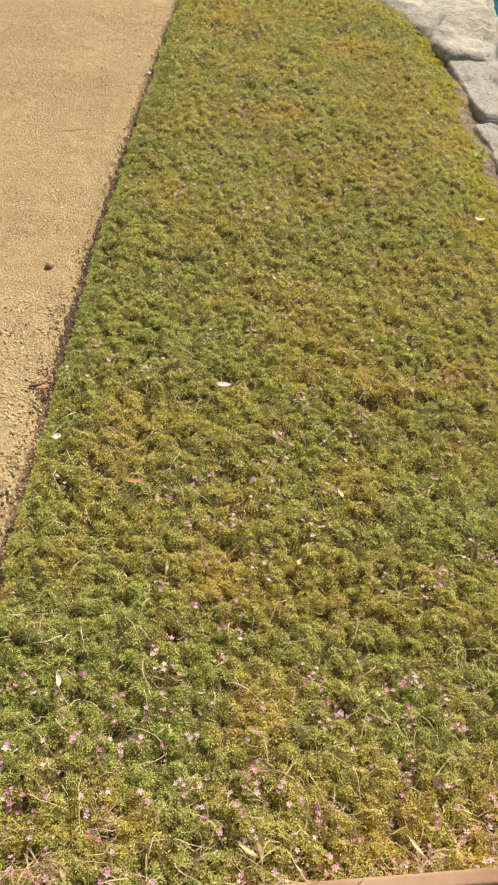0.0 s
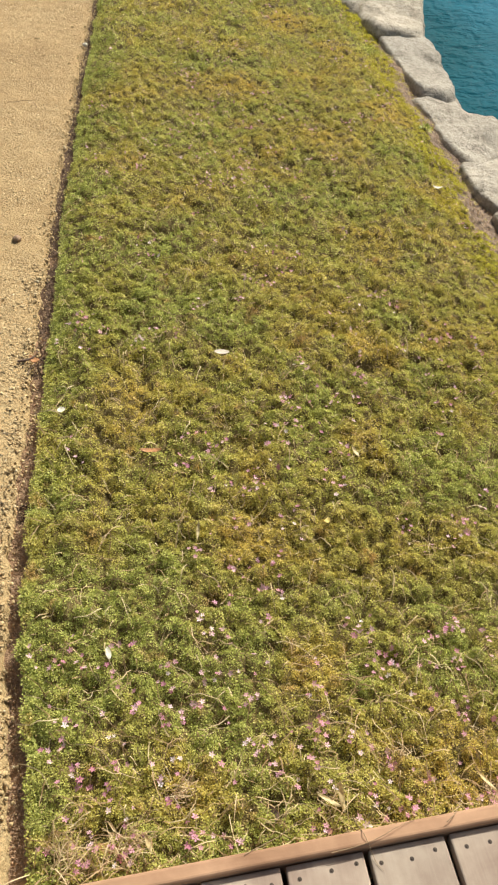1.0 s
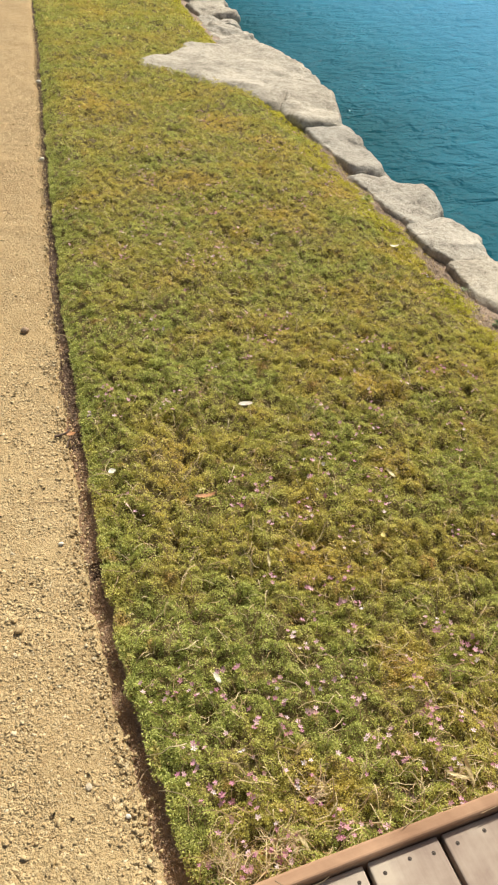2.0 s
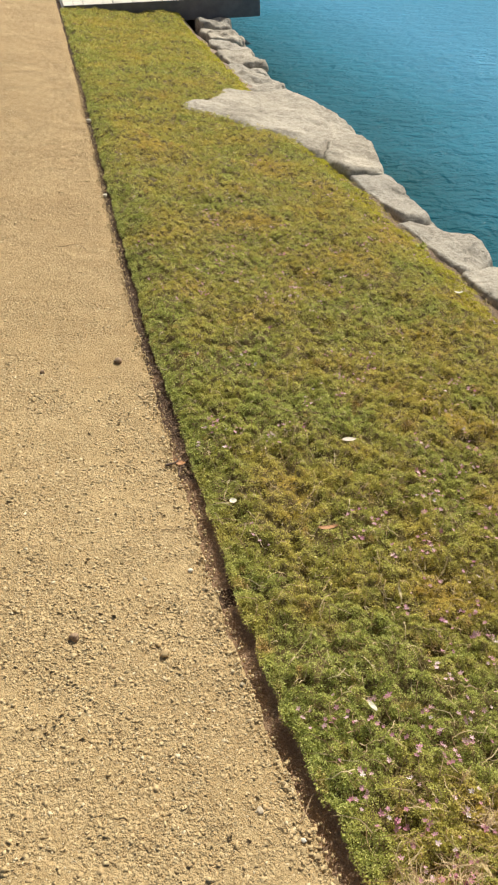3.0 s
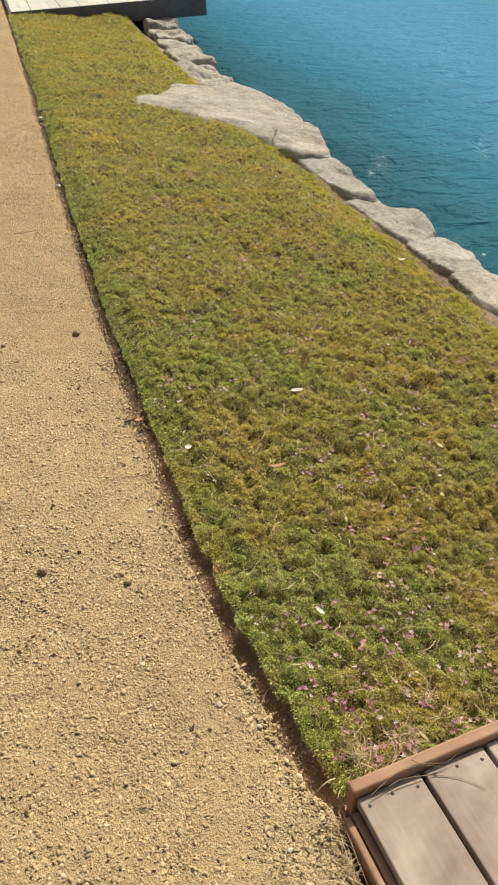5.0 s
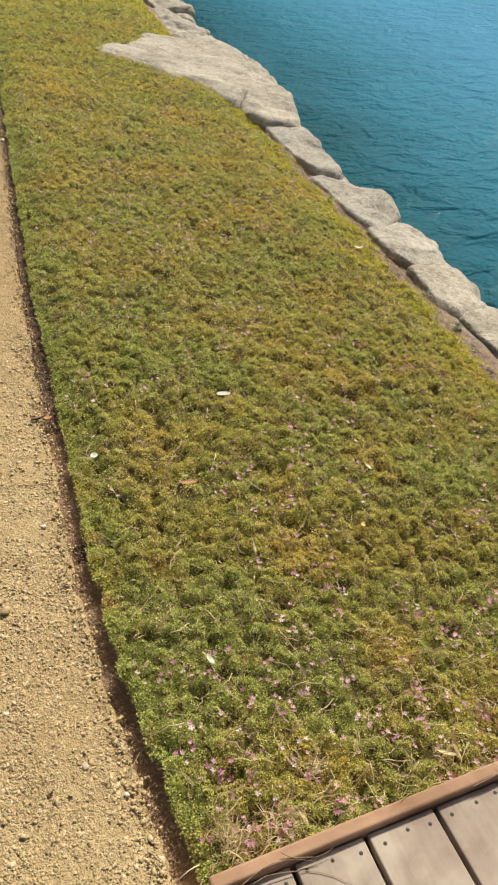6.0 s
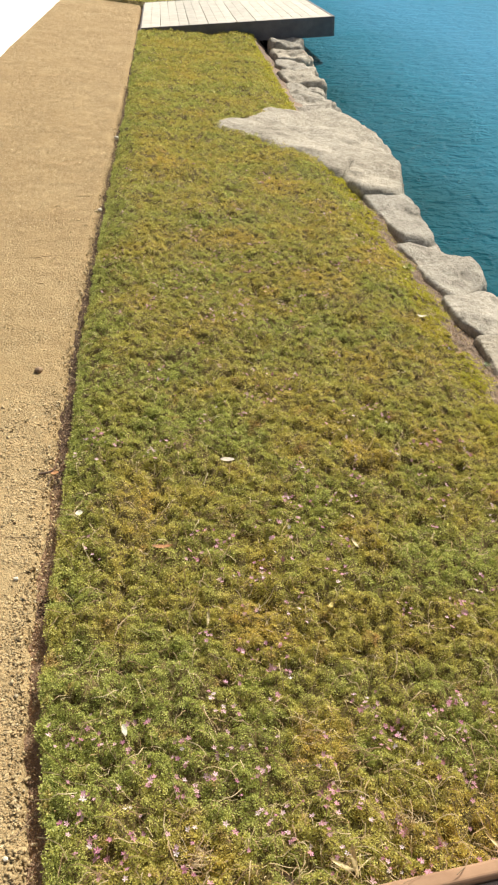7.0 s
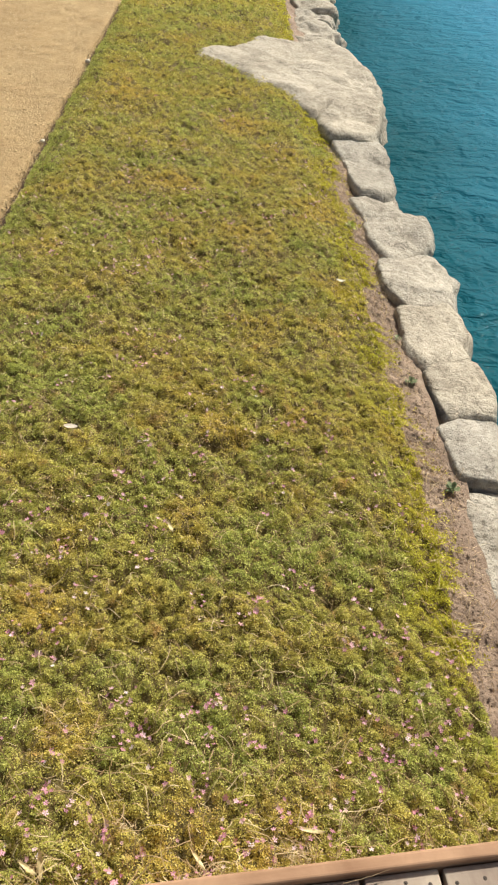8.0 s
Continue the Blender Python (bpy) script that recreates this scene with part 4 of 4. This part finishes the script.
def grass_tuft(x, y, count, height, seed):
    """Taller green blades that spring from one root and arch over."""
    r = np.random.default_rng(seed)
    k = 6
    t = np.linspace(0, 1, k)[None, :]
    az, L, arch = r.uniform(0, 2 * math.pi, (count, 1)), height * r.uniform(0.5, 1.2, (count, 1)), r.uniform(0.15, 0.7, (count, 1))
    sx, sy = r.normal(0, 0.009, (2, count, 1))
    px, py, pz = sx + np.cos(az) * L * arch * t * t, sy + np.sin(az) * L * arch * t * t, L * t * (1 - 0.35 * arch * t)
    w = 0.0011 * (1 - 0.85 * t)
    V = np.stack([np.stack([px - np.sin(az) * w, py + np.cos(az) * w, pz], -1), np.stack([px + np.sin(az) * w, py - np.cos(az) * w, pz], -1)], 2).reshape(-1, 3)
    base = ((np.arange(count) * k * 2)[:, None] + (np.arange(k - 1) * 2)[None, :]).ravel()
    ob = linked("grass_tuft", array_mesh("grass_tuft", V, np.stack([base, base + 1, base + 3, base + 2], 1)), BLADE)
    ob.location = (x, y, crest(x, y) - 0.015)
    return tagged(ob, "small tuft of thin upright green grass in the lawn", "grass", "grass tufts")


for k, (x, y, count, height) in enumerate(((0.17, 1.80, 12, 0.075), (0.20, 1.93, 9, 0.06), (-0.18, 0.83, 10, 0.06), (-0.01, 1.38, 8, 0.05), (-0.33, 0.97, 10, 0.055), (-0.49, 1.11, 9, 0.05))):
    grass_tuft(x, y, count, height, 60 + k)


def build_flowers():
    """Small pink clover-like heads, thickest near the deck."""
    r = np.random.default_rng(9)
    n = 1500
    y = 0.45 + r.uniform(0, 1, n) ** 1.6 * 5.2
    x = lawn_left(y) + 0.02 + (lawn_right(y) - lawn_left(y) - 0.05) * r.uniform(0, 1, n)
    clump = vnoise(x, y, 0.25, 71) + 0.5 * vnoise(x, y, 0.09, 72)
    keep = clump + 0.25 * np.clip(1.3 - y, -1, 1) > -0.05
    x, y = x[keep], y[keep]
    # each plant carries a few heads
    heads = r.integers(1, 5, len(x))
    x, y = np.repeat(x, heads), np.repeat(y, heads)
    x, y = x + r.normal(0, 0.013, len(x)), y + r.normal(0, 0.013, len(y))
    keep = y > lawn_front(x) + 0.03
    x, y = x[keep], y[keep]
    n = len(x)
    R = r.uniform(0.0036, 0.0070, n)
    z = lawn_height(x, y) + r.uniform(0.016, 0.028, n)
    tilt = r.normal(0, 0.45, (n, 2))
    k = 5
    th = np.arange(k) * 2 * math.pi / k
    turn = r.uniform(0, 2 * math.pi, n)
    verts = [np.stack([x, y, z + R * 0.1], -1)[:, None, :]]
    for off, rad, up in ((-0.45, 0.70, 0.40), (0.0, 1.1, 0.60), (0.45, 0.70, 0.40)):
        t = th[None, :] + turn[:, None] + off
        rr = R[:, None] * rad * (0.8 + 0.4 * r.uniform(0, 1, (n, k)))
        dx, dy = np.cos(t) * rr, np.sin(t) * rr
        dz = R[:, None] * up + dx * tilt[:, :1] + dy * tilt[:, 1:]
        verts.append(np.stack([x[:, None] + dx, y[:, None] + dy, z[:, None] + dz], -1))
    V = np.concatenate(verts, 1).reshape(-1, 3)
    b = (np.arange(n) * (1 + 3 * k))[:, None]
    kk = np.arange(k)[None, :]
    F = np.stack([np.broadcast_to(b, (n, k)), b + 1 + kk, b + 1 + k + kk, b + 1 + 2 * k + kk], -1).reshape(-1, 4)
    tagged(linked("flowers", array_mesh("flowers", V, F), PETAL), "tiny pink and lilac flowers scattered in the lawn", "flowers", kind="stuff")


build_flowers()


# ---- gravel ----
def build_gravel():
    r = np.random.default_rng(10)
    bv = np.array([(i, j, k) for i in (-0.62, 0.62) for j in (-0.62, 0.62) for k in (-0.62, 0.62)])
    bf = np.array([(0, 1, 3), (0, 3, 2), (4, 6, 7), (4, 7, 5), (0, 4, 5), (0, 5, 1), (2, 3, 7), (2, 7, 6), (1, 5, 7), (1, 7, 3)])
    chunks = []
    for y0, y1, x0, count, lo, hi in ((-0.6, 0.95, -1.40, 30000, 0.0024, 0.0070), (0.95, 1.5, -1.5, 12000, 0.0025, 0.0070), (1.5, 3.2, -1.9, 22000, 0.0029, 0.0080), (3.2, 7.0, -2.1, 13000, 0.0032, 0.0080), (7.0, 14.0, -2.1, 4000, 0.004, 0.008)):
        y = r.uniform(y0, y1, count)
        right = path_right(y) - 0.004
        x = x0 + (right - x0) * r.uniform(0, 1, count)
        worn = vnoise(x, y, 0.24, 81) + 0.7 * vnoise(x, y, 0.08, 82)
        thick = np.interp(y, [0, 0.8, 1.5, 2.3, 3.19, 3.21, 7], [0.95, 0.88, 0.80, 0.62, 0.20, 0.65, 0.45])
        keep = (r.uniform(0, 1, count) < thick - 0.1 + 0.62 * worn) & ~((x > -0.458) & (y < 0.42))
        x, y = x[keep], y[keep]
        n = len(x)
        size = lo + (hi - lo) * r.uniform(0, 1, n) ** 3.0
        S = size[:, None] * r.uniform(0.6, 1.5, (n, 3))
        S[:, 2] *= np.interp(y, [0.9, 1.6], [0.30, 0.33])
        V = bv[None] * S[:, None, :] * r.uniform(0.7, 1.2, (n, len(bv), 1))
        V = V + r.normal(0, 0.32, V.shape) * size[:, None, None] * np.array([1, 1, 0.5])
        q = r.normal(0, 1, (n, 4)) * np.array([1.0, 0.12, 0.12, 1.0])
        q /= np.linalg.norm(q, axis=1)[:, None]
        u, w = q[:, None, 1:], q[:, None, :1]
        V = V + 2 * np.cross(u, np.cross(u, V) + w * V)
        X, Y, Z = V[:, :, 0], V[:, :, 1], V[:, :, 2]
        zc = path_height(x, y) - size * 0.06
        W = np.stack([X + x[:, None], Y + y[:, None], Z + zc[:, None]], -1).reshape(-1, 3)
        F = (bf[None] + (np.arange(n) * len(bv))[:, None, None]).reshape(-1, 3)
        chunks.append((W, F))
    # a few have rolled into the gap beside the lawn
    y = r.uniform(0.5, 9.0, 2600)
    x = path_right(y) + r.uniform(-0.012, 0.03, len(y)) ** 1.0
    size = 0.0018 + 0.0040 * r.uniform(0, 1, len(y)) ** 2
    V = bv[None] * size[:, None, None] * r.uniform(0.6, 1.3, (len(y), len(bv), 1)) * r.uniform(0.6, 1.4, (len(y), 1, 3))
    W = V + np.stack([x, y, slope(x) - 0.006 - 0.45 * np.clip(x - path_right(y), 0, 0.03)], -1)[:, None, :]
    chunks.append((W.reshape(-1, 3), (bf[None] + (np.arange(len(y)) * len(bv))[:, None, None]).reshape(-1, 3)))
    # grit between the stones
    ov = np.array([(1, 0, 0), (-1, 0, 0), (0, 1, 0), (0, -1, 0), (0, 0, 1), (0, 0, -1)], float)
    of = np.array([(0, 2, 4), (2, 1, 4), (1, 3, 4), (3, 0, 4)])
    for y0, y1, x0, count, lo, hi in ((-0.6, 1.6, -1.5, 40000, 0.0012, 0.0032), (1.6, 3.6, -1.9, 20000, 0.0018, 0.0036), (3.6, 9.0, -2.1, 12000, 0.0025, 0.0042)):
        y = r.uniform(y0, y1, count)
        x = x0 + (path_right(y) - 0.002 - x0) * r.uniform(0, 1, count)
        keep = ~((x > -0.456) & (y < 0.42))
        x, y = x[keep], y[keep]
        n = len(x)
        size = r.uniform(lo, hi, n)
        V = ov[None] * size[:, None, None] * r.uniform(0.6, 1.3, (n, 6, 1))
        a = r.uniform(0, 2 * math.pi, n)
        ca, sa = np.cos(a)[:, None], np.sin(a)[:, None]
        W = np.stack([V[:, :, 0] * ca - V[:, :, 1] * sa + x[:, None], V[:, :, 0] * sa + V[:, :, 1] * ca + y[:, None], V[:, :, 2] + (path_height(x, y) + size * 0.1)[:, None]], -1).reshape(-1, 3)
        chunks.append((W, (of[None] + (np.arange(n) * 6)[:, None, None]).reshape(-1, 3)))
    V, F = joined(chunks)
    tagged(linked("gravel", array_mesh("gravel", V, F), GRAVEL), "loose tan gravel lying on the sandy path", "gravel", kind="stuff")


build_gravel()


def pebble(x, y, size, material, label, seed, flat=0.65):
    bm = bmesh.new()
    bmesh.ops.create_icosphere(bm, subdivisions=3, radius=1.0)
    for v in bm.verts:
        q = v.co * 1.1 + Vector((seed * 3.7, 0, seed))
        v.co *= 1 + 0.28 * noise.noise(q) + 0.10 * noise.noise(q * 3)
        v.co = Vector((v.co.x * size, v.co.y * size * 0.8, v.co.z * size * flat))
    ob = part("pebble", bm, material, smooth=True)
    ob.location = (x, y, float(path_height(x, y)) + size * flat * 0.55)
    ob.rotation_euler = (0, 0, seed * 1.3)
    return tagged(ob, label, "pebble", "pebbles on the path")


pebble(-0.726, 2.631, 0.019, PEBBLE_DARK, "rounded brown pebble on the sandy path", 1)
pebble(-0.970, 1.221, 0.013, PEBBLE_DARK, "small dark brown pebble on the sandy path", 2, 0.85)
pebble(-0.755, 1.138, 0.013, PEBBLE, "small grey-tan pebble on the sandy path", 3)
pebble(-0.768, 1.170, 0.008, PEBBLE, "tiny tan pebble on the sandy path", 4)
pebble(-0.643, 1.422, 0.008, PEBBLE_WHITE, "tiny white pebble on the sandy path", 5)
pebble(-1.021, 2.561, 0.012, PEBBLE_DARK, "small dark brown pebble on the sandy path", 6)
pebble(-0.580, 6.586, 0.022, PEBBLE_WHITE, "white pebble on the path by the lawn's edge", 7)
pebble(-0.606, 4.729, 0.016, PEBBLE_WHITE, "white pebble on the path by the lawn's edge", 8)
pebble(-0.548, 0.622, 0.006, PEBBLE_WHITE, "chalky white pebble on the path by the lawn's edge", 9)
pebble(-0.576, 0.334, 0.006, PEBBLE_WHITE, "cream pebble on the path beside the deck", 10)
pebble(-0.620, 0.700, 0.009, PEBBLE_GREY, "flat grey pebble on the sandy path", 11, 0.35)


# ---- fallen leaves and scraps ----
def fallen_leaf(x, y, length, width, turn, material, label, curl=0.25, on_path=False, lift=0.042, name="fallen_leaf", cat="leaf", lean=0.0):
    """A thin curled blade with a midrib crease, tapering to both ends."""
    bm = bmesh.new()
    n, m = 14, 6
    rows = []
    for i in range(n + 1):
        t = i / n
        w = width * math.sin(math.pi * min(1, t * 0.96 + 0.03)) ** 0.8 / 2
        row = []
        for j in range(m + 1):
            s = j / m * 2 - 1
            z = curl * length * (4 * (t - 0.5) ** 2) * 0.5 + abs(s) * w * 0.15 + 0.018 * length * math.sin(t * 7 + s * 2)
            row.append(bm.verts.new((s * w, (t - 0.5) * length, z)))
        rows.append(row)
    for i in range(n):
        for j in range(m):
            bm.faces.new((rows[i][j], rows[i][j + 1], rows[i + 1][j + 1], rows[i + 1][j]))
    ob = part(name, bm, material, smooth=True)
    z = float(path_height(x, y)) + 0.004 if on_path else crest(x, y) + lift - 0.030
    ob.location = (x, y, z)
    ob.rotation_euler = (radians(lean), 0, radians(turn))
    return tagged(ob, label, cat, "fallen leaves")


fallen_leaf(-0.004, 1.905, 0.048, 0.024, 80, LEAF_PALE, "pale pinkish dry leaf lying on the lawn", 0.10, lift=0.045)
fallen_leaf(-0.473, 1.628, 0.024, 0.023, 20, LEAF_WHITE, "small round white petal lying on the lawn", 0.2, lift=0.055)
fallen_leaf(-0.312, 0.862, 0.036, 0.012, 15, LEAF_WHITE, "narrow bleached leaf lying in the lawn", 0.1, lean=-8, lift=0.054)
fallen_leaf(0.228, 1.228, 0.026, 0.013, -20, LEAF_YELLOW, "small yellow leaf lying on the lawn", 0.3, lean=-10, lift=0.036)
fallen_leaf(0.345, 1.472, 0.040, 0.011, 25, LEAF_STRAW, "narrow straw-coloured leaf on the lawn", 0.2, lean=20)
fallen_leaf(1.050, 3.20, 0.045, 0.022, 70, LEAF_WHITE, "curled white dry leaf near the stones", 0.4, lift=0.045)
fallen_leaf(-0.223, 1.468, 0.060, 0.016, 85, LEAF_BROWN, "curled reddish-brown leaf lying on the lawn", 0.2, lift=0.054)
fallen_leaf(-0.106, 1.197, 0.050, 0.008, -10, LEAF_STRAW, "narrow straw-coloured leaf on the lawn", 0.2, lean=25)
fallen_leaf(0.145, 0.535, 0.062, 0.011, 5, LEAF_STRAW, "long straw-coloured leaf beside the deck's rim", 0.2, lean=38, lift=0.05)
fallen_leaf(0.120, 0.530, 0.055, 0.009, 55, LEAF_STRAW, "long straw-coloured leaf beside the deck's rim", 0.2)
fallen_leaf(0.447, 0.560, 0.065, 0.008, 35, LEAF_STRAW, "long straw-coloured leaf beside the deck's rim", 0.2, lean=10)
fallen_leaf(0.683, 0.622, 0.062, 0.010, 78, LEAF_STRAW, "long straw-coloured leaf beside the deck's rim", 0.2)
fallen_leaf(-0.300, 0.478, 0.050, 0.020, 75, LEAF_BROWN, "curled brown dead leaf beside the deck's rim", 0.7, lift=0.016)
fallen_leaf(-0.225, 0.474, 0.036, 0.009, 20, LEAF_STRAW, "short straw-coloured leaf beside the deck's rim", 0.2, lean=25)
fallen_leaf(0.010, 0.520, 0.036, 0.026, 30, BARK, "crumpled dark brown dead leaf beside the deck's rim", 0.9, lift=0.012)
fallen_leaf(-0.590, 1.93, 0.045, 0.022, 50, LEAF_BROWN, "small brown leaf at the path's edge", 0.5, True)


def twig(points, radius, label, material=TWIG, name="twig"):
    cu = bpy.data.curves.new(name, "CURVE")
    cu.dimensions, cu.bevel_depth, cu.bevel_resolution = "3D", radius, 2
    sp = cu.splines.new("POLY")
    sp.points.add(len(points) - 1)
    o = Vector(points[0])
    for p, q in zip(sp.points, points):
        p.co = (*(Vector(q) - o), 1)
    for i, p in enumerate(sp.points):
        p.radius = 1.0 - 0.6 * i / len(points)
    me = bpy.data.meshes.new_from_object(bpy.data.objects.new("temporary", cu))
    ob = linked(name, me, material)
    ob.location = o
    return tagged(ob, label, "twig", "twigs")


def path_twig(x, y, length, turn, radius, label, seed, material=TWIG):
    r = random.Random(seed)
    pts, a = [], radians(turn)
    for i in range(7):
        pts.append((x, y, float(path_height(x, y)) + radius + 0.002))
        x, y, a = x + math.cos(a) * length / 6, y + math.sin(a) * length / 6, a + r.uniform(-0.25, 0.25)
    twig(pts, radius, label, material)


path_twig(-0.70, 1.60, 0.10, 2, 0.0013, "thin dry twig lying on the sandy path", 1)
path_twig(-0.92, 3.86, 0.15, 12, 0.0016, "dry brown twig lying on the sandy path", 2)
path_twig(-0.80, 3.88, 0.09, -60, 0.0015, "dry brown twig lying on the sandy path", 3)
path_twig(-0.605, 1.86, 0.10, 84, 0.0022, "dark dry twig at the lawn's cut edge", 4, BARK)
path_twig(-0.640, 1.918, 0.06, 15, 0.005, "scrap of dark bark at the path's edge", 5, BARK)
path_twig(-0.545, 0.66, 0.08, 40, 0.0014, "thin dry twig at the path's edge", 6)


def build_crumbs(name, x, y, level, largest, material, label, seed):
    """Clods of loose earth, flat-based and angular."""
    r = np.random.default_rng(seed)
    bv = np.array([(1, 0, 0), (-1, 0, 0), (0, 1, 0), (0, -1, 0), (0, 0, 1)], float)
    bf = np.array([(0, 2, 4), (2, 1, 4), (1, 3, 4), (3, 0, 4)])
    n = len(x)
    size = 0.0011 + largest * r.uniform(0, 1, n) ** 3
    V = bv[None] * size[:, None, None] * r.uniform(0.5, 1.4, (n, len(bv), 1)) * r.uniform(0.6, 1.4, (n, 1, 3)) * np.array([1, 1, 0.6])
    W = V + np.stack([x, y, level + size * 0.3], -1)[:, None, :]
    F = (bf[None] + (np.arange(n) * len(bv))[:, None, None]).reshape(-1, 3)
    tagged(linked(name, array_mesh(name, W.reshape(-1, 3), F), material), label, "soil", kind="stuff")


y = 0.45 + rng.uniform(0, 1, 5000) ** 1.2 * 1.9
x = lawn_left(y) - rng.uniform(-0.004, 0.055, len(y))
build_crumbs("soil_crumbs", x, y, slope(x) + 0.004 - 0.03 * np.clip((lawn_left(y) - x) / 0.04, 0, 1), 0.0028, SOIL, "crumbs of brown earth in the cut beside the lawn", 12)
# clods further along carry the gap's shade in their colour too
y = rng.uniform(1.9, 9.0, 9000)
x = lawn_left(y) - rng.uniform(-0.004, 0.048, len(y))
build_crumbs("damp_crumbs", x, y, slope(x) - 0.016, 0.0055, SHADED_GAP, "dark clods in the gap between path and lawn, shade in their colour", 13)
y = rng.uniform(0.9, 5.4, 12000)
x = lawn_right(y) + rng.uniform(0.0, 0.17, len(y))
build_crumbs("bank_crumbs", x, y, strip_height(x, y), 0.0075, BANK, "loose crumbs of earth between the lawn and the stones", 14)


def deck_stem(x, y, length, turn, bend, label, seed):
    """A dark dry stem that lies across rim and planks."""
    pts, a, r = [], radians(turn), random.Random(seed)
    for i in range(9):
        over = max(0.0, 1 - abs(y - (0.378 + 0.089 * (x + 0.43))) / 0.035)
        pts.append((x, y, 0.076 + 0.026 * over))
        x, y, a = x + math.cos(a) * length / 8, y + math.sin(a) * length / 8, a + bend / 8 + r.uniform(-0.15, 0.15)
    twig(pts, 0.0009, label, TWIG)


for k, (x, y, length, turn, bend) in enumerate(((-0.40, 0.355, 0.17, 20, -0.9), (-0.36, 0.36, 0.20, 12, -1.2), (-0.30, 0.39, 0.10, -35, 0.8), (0.10, 0.41, 0.16, 8, 0.5),
                                                (0.15, 0.47, 0.10, -75, 0.9), (-0.05, 0.42, 0.12, 25, -0.5), (0.31, 0.44, 0.09, 30, 0.6), (0.72, 0.455, 0.09, 10, 0.5))):
    deck_stem(x, y, length, turn, bend, "thin dry stem lying across the deck's rim and planks", k)


def weed(x, y, size, count, seed, material, label):
    """A low rosette of small leaves that all spring from one root."""
    r = np.random.default_rng(seed)
    v, f = [(0.0, 0.0, 0.0)], []
    for k in range(count * 2):
        a, el = k * 2.4 + r.uniform(-0.5, 0.5), r.uniform(0.15, 1.2)
        L, b = size * r.uniform(1.2, 3.2), len(v)
        d = np.array([math.cos(a) * math.cos(el), math.sin(a) * math.cos(el), math.sin(el)])
        side = np.array([-math.sin(a), math.cos(a), r.uniform(-0.4, 0.4)]) * L * r.uniform(0.14, 0.24)
        m = d * L * 0.6 + np.array([0, 0, L * 0.08])
        v += [tuple(m + side), tuple(d * L - np.array([0, 0, L * 0.1])), tuple(m - side)]
        f.append((0, b, b + 1, b + 2))
    ob = linked("weed", array_mesh("weed", np.array(v), np.array(f)), material)
    ob.location = (x, y, float(strip_height(x, y)) + 0.002)
    return tagged(ob, label, "weed", "weeds")


LIME = plain("lime_leaf", (0.42, 0.46, 0.10), 0.55, vary=0.3, through_light=0.3)
GREY_GREEN = plain("grey_green_leaf", (0.26, 0.31, 0.16), 0.6, vary=0.3, through_light=0.3)
weed(1.30, 1.88, 0.013, 14, 1, GREY_GREEN, "small grey-green weed on the bare earth by the stones")
weed(1.27, 2.52, 0.012, 10, 2, GREY_GREEN, "small grey-green weed on the bare earth by the stones")
weed(1.27, 2.86, 0.010, 8, 3, GREY_GREEN, "small grey-green weed on the bare earth by the stones")
weed(1.20, 3.99, 0.016, 16, 4, LIME, "bright lime-green weed at the lawn's edge")


def dry_tuft(x, y, count, reach, seed, label, on_path=False):
    """A matted tuft of bleached stems, combed loosely one way and tangled."""
    r = np.random.default_rng(seed)
    k = 6
    t = np.linspace(0, 1, k)[None, :]
    az = (r.uniform(0, 6.3) + r.normal(0, 1.0, count))[:, None]
    L = (reach * r.uniform(0.4, 1.6, count))[:, None]
    sx, sy = r.normal(0, reach * 0.35, (2, count, 1))
    turn = az + r.normal(0, 0.9, count)[:, None] * t
    px, py = sx + np.cos(turn) * L * t, sy + np.sin(turn) * L * t
    if on_path:
        px = np.minimum(px, -0.462 - x)
    else:
        py = np.maximum(py, lawn_front(x + px) - y + 0.006)
    pz = L * (t - t * t) * r.uniform(0.1, 1.0, count)[:, None] + 0.010 + 0.006 * r.uniform(0, 1, count)[:, None]
    w = 0.0008 * (1 - 0.6 * t)
    A = np.stack([px - np.sin(az) * w, py + np.cos(az) * w, pz], -1)
    B = np.stack([px + np.sin(az) * w, py - np.cos(az) * w, pz], -1)
    V = np.stack([A, B], 2).reshape(-1, 3)
    base = ((np.arange(count) * k * 2)[:, None] + (np.arange(k - 1) * 2)[None, :]).ravel()
    ob = linked("dry_tuft", array_mesh("dry_tuft", V, np.stack([base, base + 1, base + 3, base + 2], 1)), STRAW)
    ob.location = (x, y, float(path_height(x, y)) - 0.004 if on_path else float(lawn_height(np.array([x]), np.array([y]))[0]) + 0.006)
    return tagged(ob, label, "dry grass", "dry tufts")


for k, (x, y, count, reach, where) in enumerate(((-0.155, 0.575, 46, 0.034, "in the lawn near the deck"), (-0.37, 0.462, 60, 0.042, "at the deck's corner"),
                                                 (-0.27, 0.475, 50, 0.040, "beside the deck's rim"), (0.12, 0.540, 40, 0.040, "beside the deck's rim"),
                                                 (0.47, 0.545, 45, 0.045, "beside the deck's rim"), (0.66, 0.585, 50, 0.045, "beside the deck's rim"),
                                                 (0.30, 0.625, 30, 0.035, "in the lawn near the deck"))):
    dry_tuft(x, y, count, reach, k + 1, "tan matted tuft of dead grass " + where)
for k, (x, y, count, reach) in enumerate(((-0.485, 0.345, 34, 0.045), (-0.480, 0.255, 30, 0.045), (-0.478, 0.16, 26, 0.04), (-0.478, 0.06, 22, 0.04))):
    dry_tuft(x, y, count, reach, k + 31, "tan dead grass lying on the path beside the deck's edging", True)
